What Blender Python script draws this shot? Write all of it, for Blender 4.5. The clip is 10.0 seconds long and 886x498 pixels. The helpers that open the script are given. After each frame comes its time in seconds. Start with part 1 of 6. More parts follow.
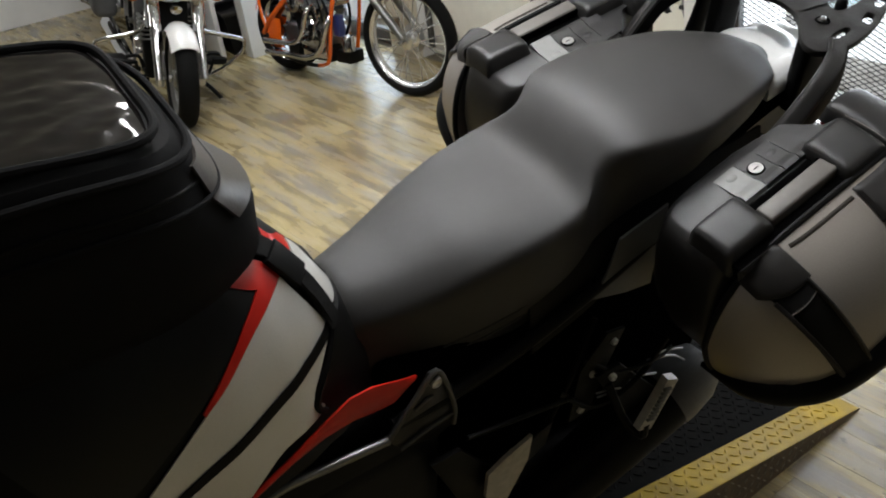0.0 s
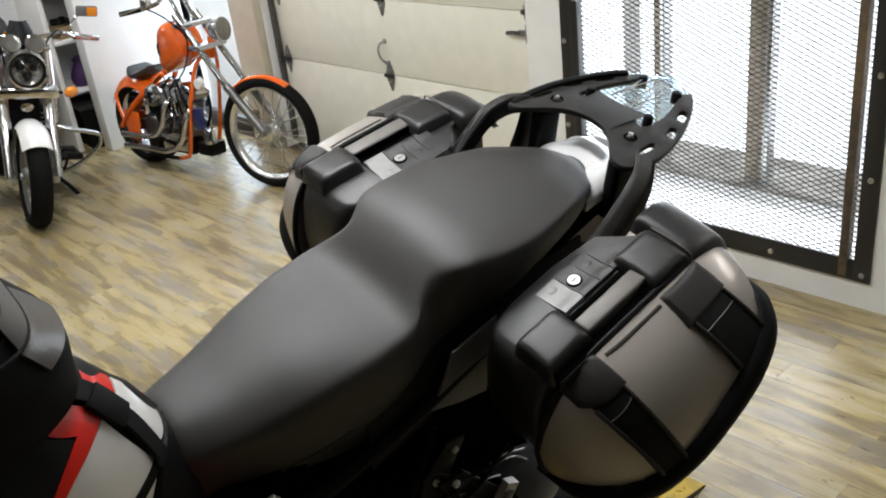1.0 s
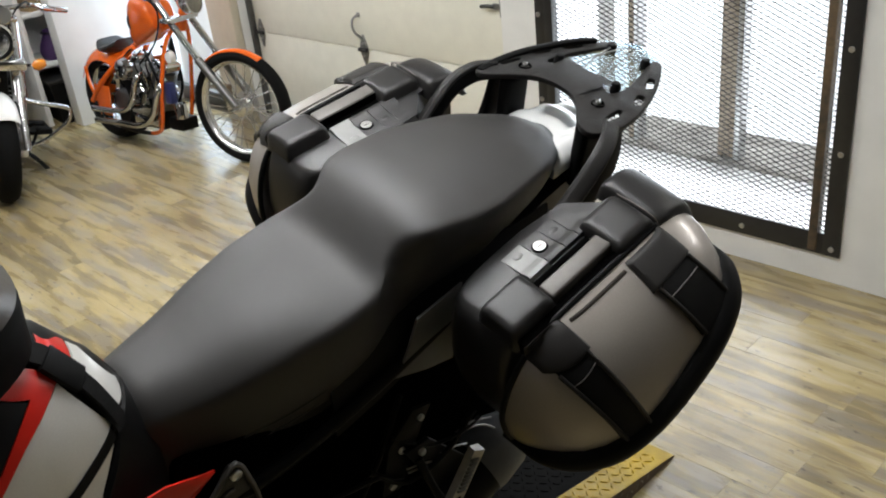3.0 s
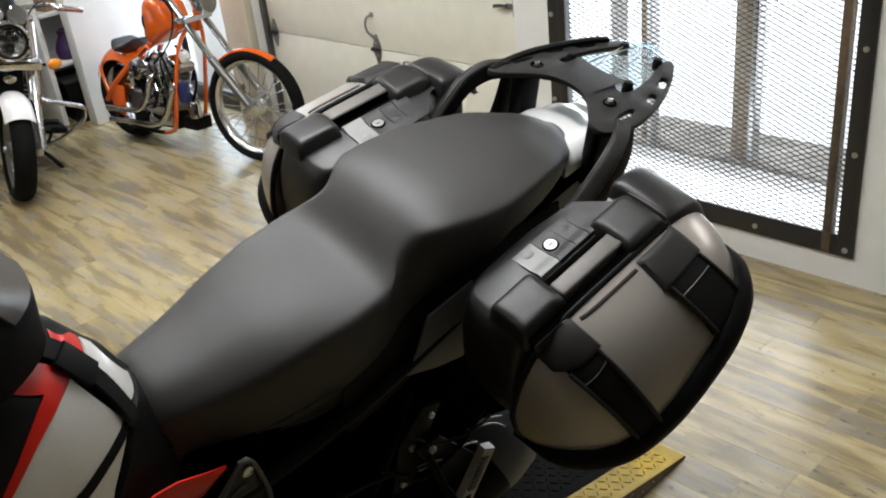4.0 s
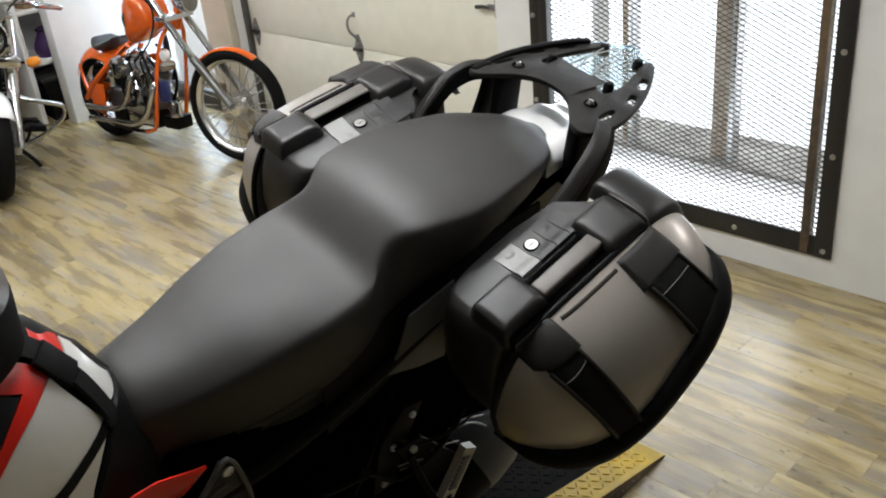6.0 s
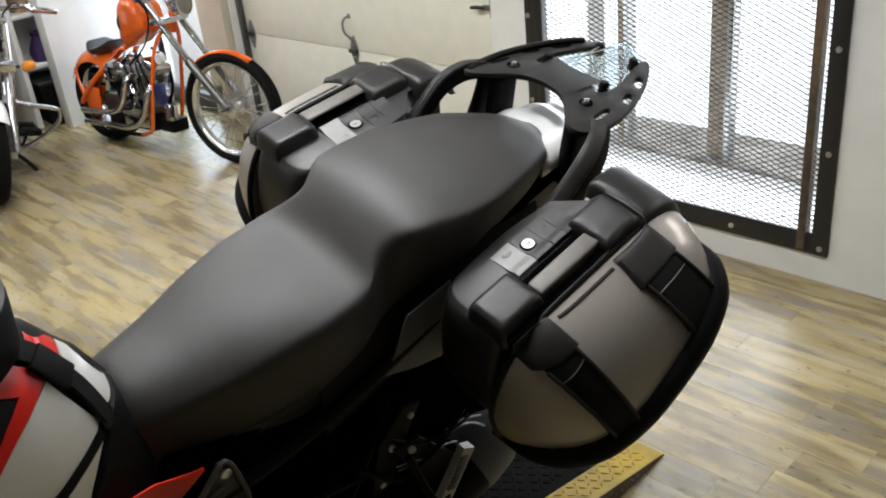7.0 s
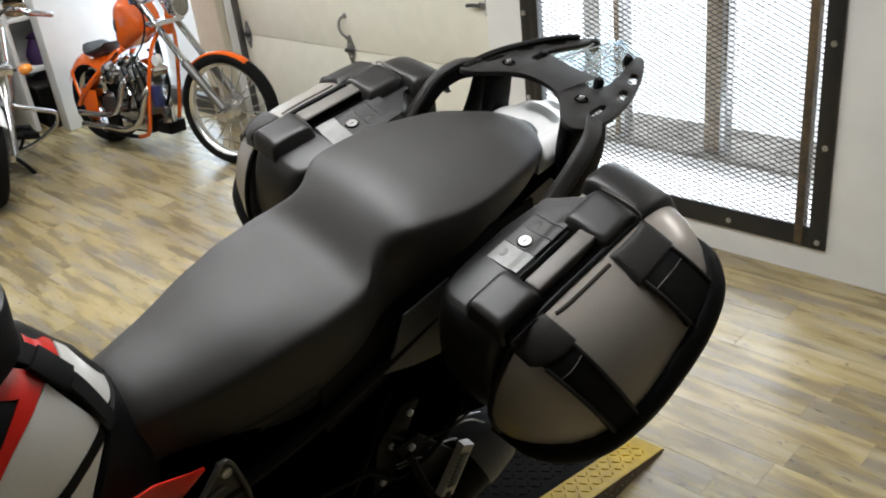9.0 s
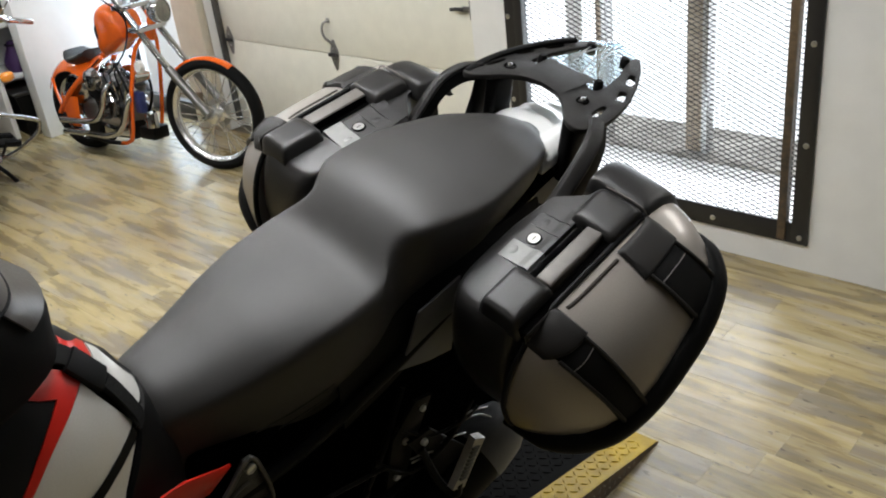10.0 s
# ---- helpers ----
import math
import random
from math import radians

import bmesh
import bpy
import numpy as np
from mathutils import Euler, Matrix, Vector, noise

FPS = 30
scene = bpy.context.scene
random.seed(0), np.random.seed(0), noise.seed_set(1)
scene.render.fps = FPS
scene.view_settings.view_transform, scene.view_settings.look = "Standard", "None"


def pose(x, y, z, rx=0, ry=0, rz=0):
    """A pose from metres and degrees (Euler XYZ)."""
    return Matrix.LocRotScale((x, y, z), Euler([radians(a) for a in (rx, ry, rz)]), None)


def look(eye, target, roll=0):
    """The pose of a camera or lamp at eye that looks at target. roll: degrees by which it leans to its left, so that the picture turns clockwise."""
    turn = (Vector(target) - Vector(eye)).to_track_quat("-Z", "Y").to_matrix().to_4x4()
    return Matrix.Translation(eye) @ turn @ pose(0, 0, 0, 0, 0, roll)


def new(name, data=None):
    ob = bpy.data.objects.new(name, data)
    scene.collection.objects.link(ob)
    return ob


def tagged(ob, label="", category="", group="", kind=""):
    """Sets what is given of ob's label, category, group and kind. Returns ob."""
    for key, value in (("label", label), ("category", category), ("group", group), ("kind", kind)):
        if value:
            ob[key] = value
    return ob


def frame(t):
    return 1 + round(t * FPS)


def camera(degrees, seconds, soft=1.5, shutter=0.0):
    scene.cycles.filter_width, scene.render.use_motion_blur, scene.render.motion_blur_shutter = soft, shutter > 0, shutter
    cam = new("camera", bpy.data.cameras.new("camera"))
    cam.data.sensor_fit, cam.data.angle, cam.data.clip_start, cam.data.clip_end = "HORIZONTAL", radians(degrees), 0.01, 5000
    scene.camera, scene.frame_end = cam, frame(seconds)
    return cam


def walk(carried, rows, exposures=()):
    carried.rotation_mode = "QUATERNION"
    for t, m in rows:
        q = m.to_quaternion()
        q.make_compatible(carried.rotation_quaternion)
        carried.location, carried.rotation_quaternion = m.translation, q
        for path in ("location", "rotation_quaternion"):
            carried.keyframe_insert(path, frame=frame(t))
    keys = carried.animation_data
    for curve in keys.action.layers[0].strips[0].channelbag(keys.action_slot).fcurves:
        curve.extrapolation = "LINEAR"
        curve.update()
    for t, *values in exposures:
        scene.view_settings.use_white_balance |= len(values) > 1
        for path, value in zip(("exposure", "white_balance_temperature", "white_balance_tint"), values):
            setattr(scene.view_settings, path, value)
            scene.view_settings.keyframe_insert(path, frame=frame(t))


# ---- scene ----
cam = camera(51.65, 10.0, soft=2.0)
PATH = [
    (0, 0.0377, 0.0684, 1.7857, 57.30, -29.01, -8.51),
    (0.2, 0.0507, 0.0809, 1.8057, 55.26, -28.21, -8.02),
    (0.5, 0.0737, 0.1082, 1.8374, 51.96, -26.79, -7.27),
    (0.8, 0.0931, 0.1274, 1.8606, 49.33, -25.99, -7.15),
    (1, 0.0997, 0.1394, 1.8662, 48.42, -25.51, -6.93),
    (1.2, 0.1057, 0.1438, 1.8718, 47.90, -25.09, -6.25),
    (1.4, 0.1116, 0.1419, 1.8756, 47.47, -24.38, -5.87),
    (1.5, 0.1135, 0.1418, 1.8739, 47.83, -24.77, -5.94),
    (1.8, 0.1152, 0.1493, 1.8592, 47.23, -25.91, -5.66),
    (2, 0.1165, 0.1544, 1.8601, 46.88, -26.23, -5.99),
    (2.2, 0.1181, 0.1547, 1.8594, 46.82, -26.02, -6.08),
    (2.5, 0.1191, 0.1488, 1.8494, 47.45, -25.72, -6.44),
    (2.8, 0.1181, 0.1548, 1.8358, 47.37, -26.69, -6.35),
    (3, 0.1142, 0.1543, 1.8350, 47.09, -26.87, -6.30),
    (3.2, 0.1085, 0.1485, 1.8299, 47.59, -27.22, -5.60),
    (4.3, 0.1232, 0.1536, 1.8335, 48.02, -26.58, -6.62),
    (4.5, 0.1243, 0.1499, 1.8312, 48.18, -26.51, -6.39),
    (4.8, 0.1249, 0.1516, 1.8349, 48.11, -26.90, -6.89),
    (5, 0.1251, 0.1544, 1.8382, 47.18, -26.61, -6.60),
    (5.5, 0.1233, 0.1484, 1.8346, 46.71, -26.70, -5.52),
    (5.7, 0.1224, 0.1492, 1.8332, 46.70, -26.77, -5.56),
    (6.8, 0.1220, 0.1513, 1.8338, 46.67, -26.84, -6.36),
    (7, 0.1231, 0.1514, 1.8306, 46.50, -26.79, -6.17),
    (7.5, 0.1266, 0.1500, 1.8341, 46.23, -26.71, -6.22),
    (8, 0.1240, 0.1495, 1.8332, 46.32, -26.74, -6.15),
    (8.5, 0.1268, 0.1495, 1.8318, 46.73, -26.73, -6.22),
    (9, 0.1298, 0.1498, 1.8320, 46.46, -26.89, -6.82),
    (9.2, 0.1218, 0.1359, 1.8399, 46.12, -26.87, -6.19),
    (9.5, 0.1122, 0.0967, 1.8455, 45.26, -26.38, -4.24),
    (9.7, 0.1082, 0.0802, 1.8439, 44.11, -26.01, -4.60),
    (9.8, 0.1070, 0.0750, 1.8507, 43.80, -25.80, -5.96),
    (10, 0.1107, 0.0722, 1.8540, 44.60, -26.92, -6.90),
]


def ahead(yaw, pitch):
    a, b = radians(yaw), radians(pitch)
    return Vector((-math.sin(a) * math.cos(b), math.cos(a) * math.cos(b), math.sin(b)))


walk(cam, [(t, look((x, y, z), Vector((x, y, z)) + ahead(yaw, pitch), roll)) for t, x, y, z, yaw, pitch, roll in PATH],
     exposures=[(0, -0.22), (0.3, -0.15), (0.8, 0.0), (10, 0.0)])

# ---- world and lights ----
world = bpy.data.worlds.new("sky")
scene.world = world
world.use_nodes = True
_wn = world.node_tree.nodes
_sky = _wn.new("ShaderNodeTexSky")
_sky.sky_type, _sky.sun_disc = "NISHITA", False
_sky.sun_elevation, _sky.sun_rotation = radians(32), radians(60)
world.node_tree.links.new(_sky.outputs[0], _wn["Background"].inputs[0])
_wn["Background"].inputs[1].default_value = 0.12


def area(name, x, y, z, rx, ry, rz, w, h, power, colour=(1, 1, 1)):
    data = bpy.data.lights.new(name, "AREA")
    data.shape, data.size, data.size_y, data.energy, data.color = "RECTANGLE", w, h, power, colour
    ob = new(name, data)
    ob.matrix_world = pose(x, y, z, rx, ry, rz)
    return ob


# daylight in the openings (they face into the room)
area("window_daylight", -1.77, 3.62, 1.2, -90, 0, 0, 1.25, 1.9, 52, (0.86, 0.93, 1.0))
area("glass_door_daylight", -5.5, 3.4, 1.1, -90, 0, 0, 0.75, 1.9, 19, (0.68, 0.84, 1.0))

# added lamps out of view, placed and powered to balance the room's brightness
LAMPS = [(-1.40, 1.2, 0, 42), (-2.9, -1.5, 0, 11), (-3.7, 1.7, 0, 42), (-5.3, 1.7, 0, 15), (-4.9, -1.8, 0, 9), (-7.2, 1.2, 0, 20), (0.2, 3.1, 0, 14)]
for lx, ly, lr, power in LAMPS:
    area("lamp_light", lx, ly, 2.64, 0, 0, lr, 1.15, 0.12, power, (0.97, 0.985, 1.0))

# ---- materials ----
def material(name, colour=(0.5, 0.5, 0.5), rough=0.5, metal=0.0, vary=0.0, scale=20.0, bump=0.0, bump_scale=200.0,
             rough_vary=0.0, second=None, stain=3.0, coat=0.0, per_piece=0.0, spec=0.5):
    m = bpy.data.materials.new(name)
    m.use_nodes = True
    n, l = m.node_tree.nodes, m.node_tree.links
    b = n["Principled BSDF"]
    b.inputs["Base Color"].default_value = (*colour, 1)
    b.inputs["Roughness"].default_value, b.inputs["Metallic"].default_value = rough, metal
    b.inputs["Coat Weight"].default_value = coat
    b.inputs["Coat Roughness"].default_value = 0.08
    b.inputs["Specular IOR Level"].default_value = spec
    co = n.new("ShaderNodeTexCoord")
    if vary or second:
        fine, broad = n.new("ShaderNodeTexNoise"), n.new("ShaderNodeTexNoise")
        fine.inputs["Scale"].default_value, broad.inputs["Scale"].default_value = scale, stain
        fine.inputs["Detail"].default_value = 6
        for t in (fine, broad):
            l.new(co.outputs["Object"], t.inputs["Vector"])
        add = n.new("ShaderNodeMath")
        add.operation = "ADD"
        l.new(fine.outputs["Fac"], add.inputs[0])
        l.new(broad.outputs["Fac"], add.inputs[1])
        ramp = n.new("ShaderNodeMapRange")
        ramp.inputs["From Min"].default_value, ramp.inputs["From Max"].default_value = 0.7, 1.3
        l.new(add.outputs[0], ramp.inputs["Value"])
        mix = n.new("ShaderNodeMix")
        mix.data_type = "RGBA"
        other = second or tuple(c * (1 - vary) for c in colour)
        mix.inputs[6].default_value, mix.inputs[7].default_value = (*colour, 1), (*other, 1)
        l.new(ramp.outputs[0], mix.inputs[0])
        last = mix.outputs[2]
        if per_piece:
            info, hsv, rng = n.new("ShaderNodeObjectInfo"), n.new("ShaderNodeHueSaturation"), n.new("ShaderNodeMapRange")
            rng.inputs["To Min"].default_value, rng.inputs["To Max"].default_value = 1 - per_piece, 1 + per_piece
            l.new(info.outputs["Random"], rng.inputs["Value"])
            l.new(rng.outputs[0], hsv.inputs["Value"])
            l.new(last, hsv.inputs["Color"])
            last = hsv.outputs[0]
        l.new(last, b.inputs["Base Color"])
        if rough_vary:
            rr = n.new("ShaderNodeMapRange")
            rr.inputs["To Min"].default_value, rr.inputs["To Max"].default_value = rough - rough_vary, rough + rough_vary
            l.new(broad.outputs["Fac"], rr.inputs["Value"])
            l.new(rr.outputs[0], b.inputs["Roughness"])
    if bump:
        tex, bp = n.new("ShaderNodeTexNoise"), n.new("ShaderNodeBump")
        tex.inputs["Scale"].default_value, tex.inputs["Detail"].default_value = bump_scale, 4
        bp.inputs["Strength"].default_value, bp.inputs["Distance"].default_value = bump, 0.002
        l.new(co.outputs["Object"], tex.inputs["Vector"])
        l.new(tex.outputs["Fac"], bp.inputs["Height"])
        l.new(bp.outputs[0], b.inputs["Normal"])
    return m


def glowing(name, colour, strength):
    m = bpy.data.materials.new(name)
    m.use_nodes = True
    b = m.node_tree.nodes["Principled BSDF"]
    b.inputs["Base Color"].default_value = (*colour, 1)
    b.inputs["Emission Color"].default_value, b.inputs["Emission Strength"].default_value = (*colour, 1), strength
    return m


def clear(name, colour=(1, 1, 1), rough=0.02, ior=1.45, see=0.0):
    m = bpy.data.materials.new(name)
    m.use_nodes = True
    b = m.node_tree.nodes["Principled BSDF"]
    b.inputs["Base Color"].default_value = (*colour, 1)
    b.inputs["Roughness"].default_value, b.inputs["IOR"].default_value = rough, ior
    b.inputs["Transmission Weight"].default_value = 1.0
    if see:
        n, l = m.node_tree.nodes, m.node_tree.links
        t, mix = n.new("ShaderNodeBsdfTransparent"), n.new("ShaderNodeMixShader")
        t.inputs[0].default_value = (*colour, 1)
        mix.inputs[0].default_value = see
        l.new(b.outputs[0], mix.inputs[1])
        l.new(t.outputs[0], mix.inputs[2])
        l.new(mix.outputs[0], n["Material Output"].inputs[0])
    return m


def plank_material(name):
    m = bpy.data.materials.new(name)
    m.use_nodes = True
    n, l = m.node_tree.nodes, m.node_tree.links
    b = n["Principled BSDF"]
    co, info = n.new("ShaderNodeTexCoord"), n.new("ShaderNodeObjectInfo")
    shift = n.new("ShaderNodeVectorMath")
    shift.operation = "MULTIPLY_ADD"
    shift.inputs[1].default_value = (37.0, 53.0, 11.0)
    geo, both = n.new("ShaderNodeNewGeometry"), n.new("ShaderNodeMath")
    both.operation = "ADD"
    l.new(info.outputs["Random"], both.inputs[0])
    l.new(geo.outputs["Random Per Island"], both.inputs[1])
    fract = n.new("ShaderNodeMath")
    fract.operation = "FRACT"
    l.new(both.outputs[0], fract.inputs[0])
    l.new(fract.outputs[0], shift.inputs[0])
    l.new(co.outputs["Object"], shift.inputs[2])

    def tex(sx, sy, sc, detail):
        mp, t = n.new("ShaderNodeMapping"), n.new("ShaderNodeTexNoise")
        mp.inputs["Scale"].default_value = (sx, sy, 1)
        t.inputs["Scale"].default_value, t.inputs["Detail"].default_value = sc, detail
        l.new(shift.outputs[0], mp.inputs[0])
        l.new(mp.outputs[0], t.inputs["Vector"])
        return t

    grain, patch, worn, knot = tex(2.4, 40, 4.0, 6), tex(1.3, 7.5, 2.0, 5), tex(1.6, 6, 2.0, 5), tex(9, 22, 2.6, 3)
    ramp = n.new("ShaderNodeValToRGB")
    e = ramp.color_ramp.elements
    e[0].position, e[0].color = 0.36, (0.215, 0.170, 0.095, 1)
    e[1].position, e[1].color = 0.62, (0.52, 0.45, 0.29, 1)
    for at, c in ((0.430, (0.295, 0.242, 0.140, 1)), (0.485, (0.37, 0.296, 0.142, 1)), (0.535, (0.435, 0.352, 0.168, 1))):
        e.new(at).color = c
    add = n.new("ShaderNodeMath")
    add.operation = "MULTIPLY_ADD"
    add.inputs[1].default_value = 0.22
    half = n.new("ShaderNodeMath")
    half.operation = "MULTIPLY"
    half.inputs[1].default_value = 0.78
    l.new(patch.outputs["Fac"], half.inputs[0])
    l.new(grain.outputs["Fac"], add.inputs[0])
    l.new(half.outputs[0], add.inputs[2])
    l.new(add.outputs[0], ramp.inputs[0])
    grey, gr = n.new("ShaderNodeMix"), n.new("ShaderNodeMapRange")
    grey.data_type = "RGBA"
    grey.inputs[7].default_value = (0.30, 0.275, 0.245, 1)
    gr.inputs["From Min"].default_value, gr.inputs["From Max"].default_value = 0.51, 0.63
    gr.inputs["To Max"].default_value = 0.58
    l.new(worn.outputs["Fac"], gr.inputs["Value"])
    l.new(gr.outputs[0], grey.inputs[0])
    l.new(ramp.outputs[0], grey.inputs[6])
    hsv, rng = n.new("ShaderNodeHueSaturation"), n.new("ShaderNodeMapRange")
    rng.inputs["To Min"].default_value, rng.inputs["To Max"].default_value = 0.82, 1.12
    l.new(fract.outputs[0], rng.inputs["Value"])
    l.new(rng.outputs[0], hsv.inputs["Value"])
    spot, kr = n.new("ShaderNodeMix"), n.new("ShaderNodeMapRange")
    spot.data_type = "RGBA"
    spot.inputs[7].default_value = (0.10, 0.075, 0.045, 1)
    kr.inputs["From Min"].default_value, kr.inputs["From Max"].default_value, kr.inputs["To Max"].default_value = 0.66, 0.70, 0.85
    l.new(knot.outputs["Fac"], kr.inputs["Value"])
    l.new(kr.outputs[0], spot.inputs[0])
    l.new(grey.outputs[2], spot.inputs[6])
    l.new(spot.outputs[2], hsv.inputs["Color"])
    # broad worn and trodden patches across the planks
    wide, wr, tint = n.new("ShaderNodeTexNoise"), n.new("ShaderNodeMapRange"), n.new("ShaderNodeMix")
    wide.inputs["Scale"].default_value, wide.inputs["Detail"].default_value = 1.1, 5
    l.new(geo.outputs["Position"], wide.inputs["Vector"])
    wr.inputs["From Min"].default_value, wr.inputs["From Max"].default_value = 0.42, 0.68
    wr.inputs["To Max"].default_value = 0.55
    l.new(wide.outputs["Fac"], wr.inputs["Value"])
    tint.data_type, tint.blend_type = "RGBA", "MULTIPLY"
    tint.inputs[7].default_value = (0.62, 0.53, 0.42, 1)
    l.new(wr.outputs[0], tint.inputs[0])
    l.new(hsv.outputs[0], tint.inputs[6])
    l.new(tint.outputs[2], b.inputs["Base Color"])
    rr = n.new("ShaderNodeMapRange")
    rr.inputs["To Min"].default_value, rr.inputs["To Max"].default_value = 0.16, 0.40
    l.new(patch.outputs["Fac"], rr.inputs["Value"])
    l.new(rr.outputs[0], b.inputs["Roughness"])
    bp = n.new("ShaderNodeBump")
    bp.inputs["Strength"].default_value, bp.inputs["Distance"].default_value = 0.25, 0.001
    l.new(grain.outputs["Fac"], bp.inputs["Height"])
    l.new(bp.outputs[0], b.inputs["Normal"])
    return m


WALL = material("white_wall_paint", (0.80, 0.80, 0.785), 0.6, vary=0.08, scale=9, bump=0.15, bump_scale=90, stain=1.3)
CREAM = material("cream_trim_paint", (0.60, 0.55, 0.44), 0.45, vary=0.14, scale=14, bump=0.1, bump_scale=60)
DOORPAINT = material("ivory_door_enamel", (0.80, 0.785, 0.69), 0.38, vary=0.10, scale=12, bump=0.35, bump_scale=260, stain=1.1)
# for walls out of view: dark only to cut the bounced fill light
BACKWALL = material("bounce_cutting_wall_paint", (0.20, 0.19, 0.175), 0.6, vary=0.12, scale=9, bump=0.15, bump_scale=90, stain=1.3)
# ceiling out of view, kept mid-grey to lower the fill light
CEIL = material("bounce_cutting_ceiling_paint", (0.42, 0.415, 0.40), 0.8, vary=0.08, bump=0.2)
PLANK = plank_material("worn_vinyl_plank")
SUBFLOOR = material("floor_underlay", (0.09, 0.075, 0.05), 0.8, vary=0.3)
BLACKSTEEL = material("black_painted_steel", (0.018, 0.018, 0.019), 0.42, vary=0.4, scale=40, bump=0.1, rough_vary=0.1)
RUSTY = material("rust_brown_steel", (0.15, 0.10, 0.055), 0.6, vary=0.5, scale=50, second=(0.05, 0.04, 0.03))
ZINC = material("zinc_plated_steel", (0.6, 0.6, 0.6), 0.32, 1.0, vary=0.25, scale=80)
CHROME = material("polished_chrome", (0.58, 0.58, 0.59), 0.07, 1.0, vary=0.08, scale=30)
ALU = material("cast_aluminium", (0.30, 0.30, 0.30), 0.36, 1.0, vary=0.3, scale=90, bump=0.15, bump_scale=500)
VINYL = material("charcoal_seat_vinyl", (0.0155, 0.0139, 0.0130), 0.55, spec=0.68, vary=0.22, scale=60, bump=0.22, bump_scale=1500, rough_vary=0.06, stain=5)
PLASTIC = material("black_moulded_plastic", (0.018, 0.0172, 0.017), 0.36, spec=0.4, vary=0.3, scale=120, bump=0.22, bump_scale=1100, rough_vary=0.06)
DARK = material("deep_black_plastic", (0.004, 0.004, 0.0042), 0.5, spec=0.14, vary=0.3, scale=60, bump=0.1)
SIDEGREY = material("dark_grey_side_plastic", (0.085, 0.089, 0.095), 0.4, vary=0.2, scale=60, bump=0.15, bump_scale=900)
GREYPLASTIC = material("grey_moulded_plastic", (0.11, 0.112, 0.115), 0.42, vary=0.15, scale=90, bump=0.15, bump_scale=900)
SILVER = material("silver_grey_lacquer", (0.37, 0.338, 0.308), 0.36, 0.4, vary=0.12, scale=400, stain=6, coat=0.35)
TANKSILVER = material("pale_silver_lacquer", (0.70, 0.69, 0.66), 0.33, 0.25, vary=0.1, scale=400, coat=0.5)
RED = material("red_lacquer", (0.56, 0.013, 0.006), 0.34, spec=0.35, vary=0.15, scale=60, coat=0.15)
NYLON = material("black_nylon_fabric", (0.006, 0.006, 0.0065), 0.8, spec=0.15, vary=0.4, scale=300, bump=0.5, bump_scale=900)
WEB = material("woven_strap_webbing", (0.006, 0.006, 0.006), 0.75, spec=0.2, vary=0.4, scale=500, bump=0.5, bump_scale=1400)
RUBBER = material("tyre_rubber", (0.006, 0.006, 0.006), 0.75, spec=0.1, vary=0.35, scale=50, bump=0.3, bump_scale=300)
MAPFILM = material("clear_map_film", (0.012, 0.0105, 0.0098), 0.11, vary=0.5, scale=9, coat=0.4, bump=0.0, stain=4)
ORANGE = material("orange_lacquer", (0.80, 0.125, 0.008), 0.2, vary=0.12, scale=40, coat=0.8)
WHITELAC = material("white_lacquer", (0.80, 0.80, 0.79), 0.2, vary=0.05, coat=0.8)
DECKBLACK = material("worn_black_deck_paint", (0.0045, 0.0045, 0.0045), 0.9, vary=0.5, scale=30, second=(0.010, 0.0098, 0.0095), spec=0.03, bump=0.2)
DECKYELLOW = material("worn_yellow_deck_paint", (0.45, 0.295, 0.007), 0.5, spec=0.2, vary=0.4, scale=25, second=(0.26, 0.17, 0.01), bump=0.2)
LENS = material("amber_lens", (0.75, 0.25, 0.02), 0.15, coat=1.0, vary=0.1)
REDLENS = material("red_lens", (0.5, 0.02, 0.02), 0.15, coat=1.0, vary=0.1)
LEATHER = material("black_leather", (0.016, 0.016, 0.017), 0.35, vary=0.3, scale=50, bump=0.3, bump_scale=400)
OUTSIDE = glowing("bright_daylight_outside", (0.90, 0.95, 1.0), 1.6)
LAMPGLOW = glowing("fluorescent_tube_glow", (1.0, 0.93, 0.82), 9.0)
CLEARPLATE = clear("clear_acrylic", (0.80, 0.88, 0.93), 0.03, 1.4, 0.78)
GLASS = clear("lamp_glass", (0.95, 0.97, 1.0), 0.02, 1.4, 0.35)


CHROME_SATIN = material("satin_bright_metal", (0.75, 0.75, 0.74), 0.22, 0.85, vary=0.15, scale=18)
LATCHGREY = material("pale_grey_plastic", (0.22, 0.22, 0.215), 0.4, vary=0.15, scale=90, bump=0.1, bump_scale=900)
# shade of hollows and gaps put into colour; also the lock's dark ring
SHADEBLACK = material("matt_black_and_hollow_shade", (0.002, 0.002, 0.002), 0.95, spec=0.0, vary=0.2)
WEATHERED = material("weathered_tan_paint", (0.42, 0.35, 0.27), 0.7, vary=0.35, scale=25, second=(0.24, 0.185, 0.13), bump=0.2)
RACKPLASTIC = material("matt_black_rack_plastic", (0.017, 0.0158, 0.015), 0.5, spec=0.3, vary=0.3, scale=120, bump=0.25, bump_scale=1100, rough_vary=0.06)
PEGALU = material("worn_bright_aluminium", (0.52, 0.50, 0.46), 0.55, 0.5, vary=0.3, scale=60)
GREYPLASTIC2 = material("bronze_grey_plastic", (0.13, 0.118, 0.107), 0.5, 0.1, vary=0.2, scale=60, bump=0.1)

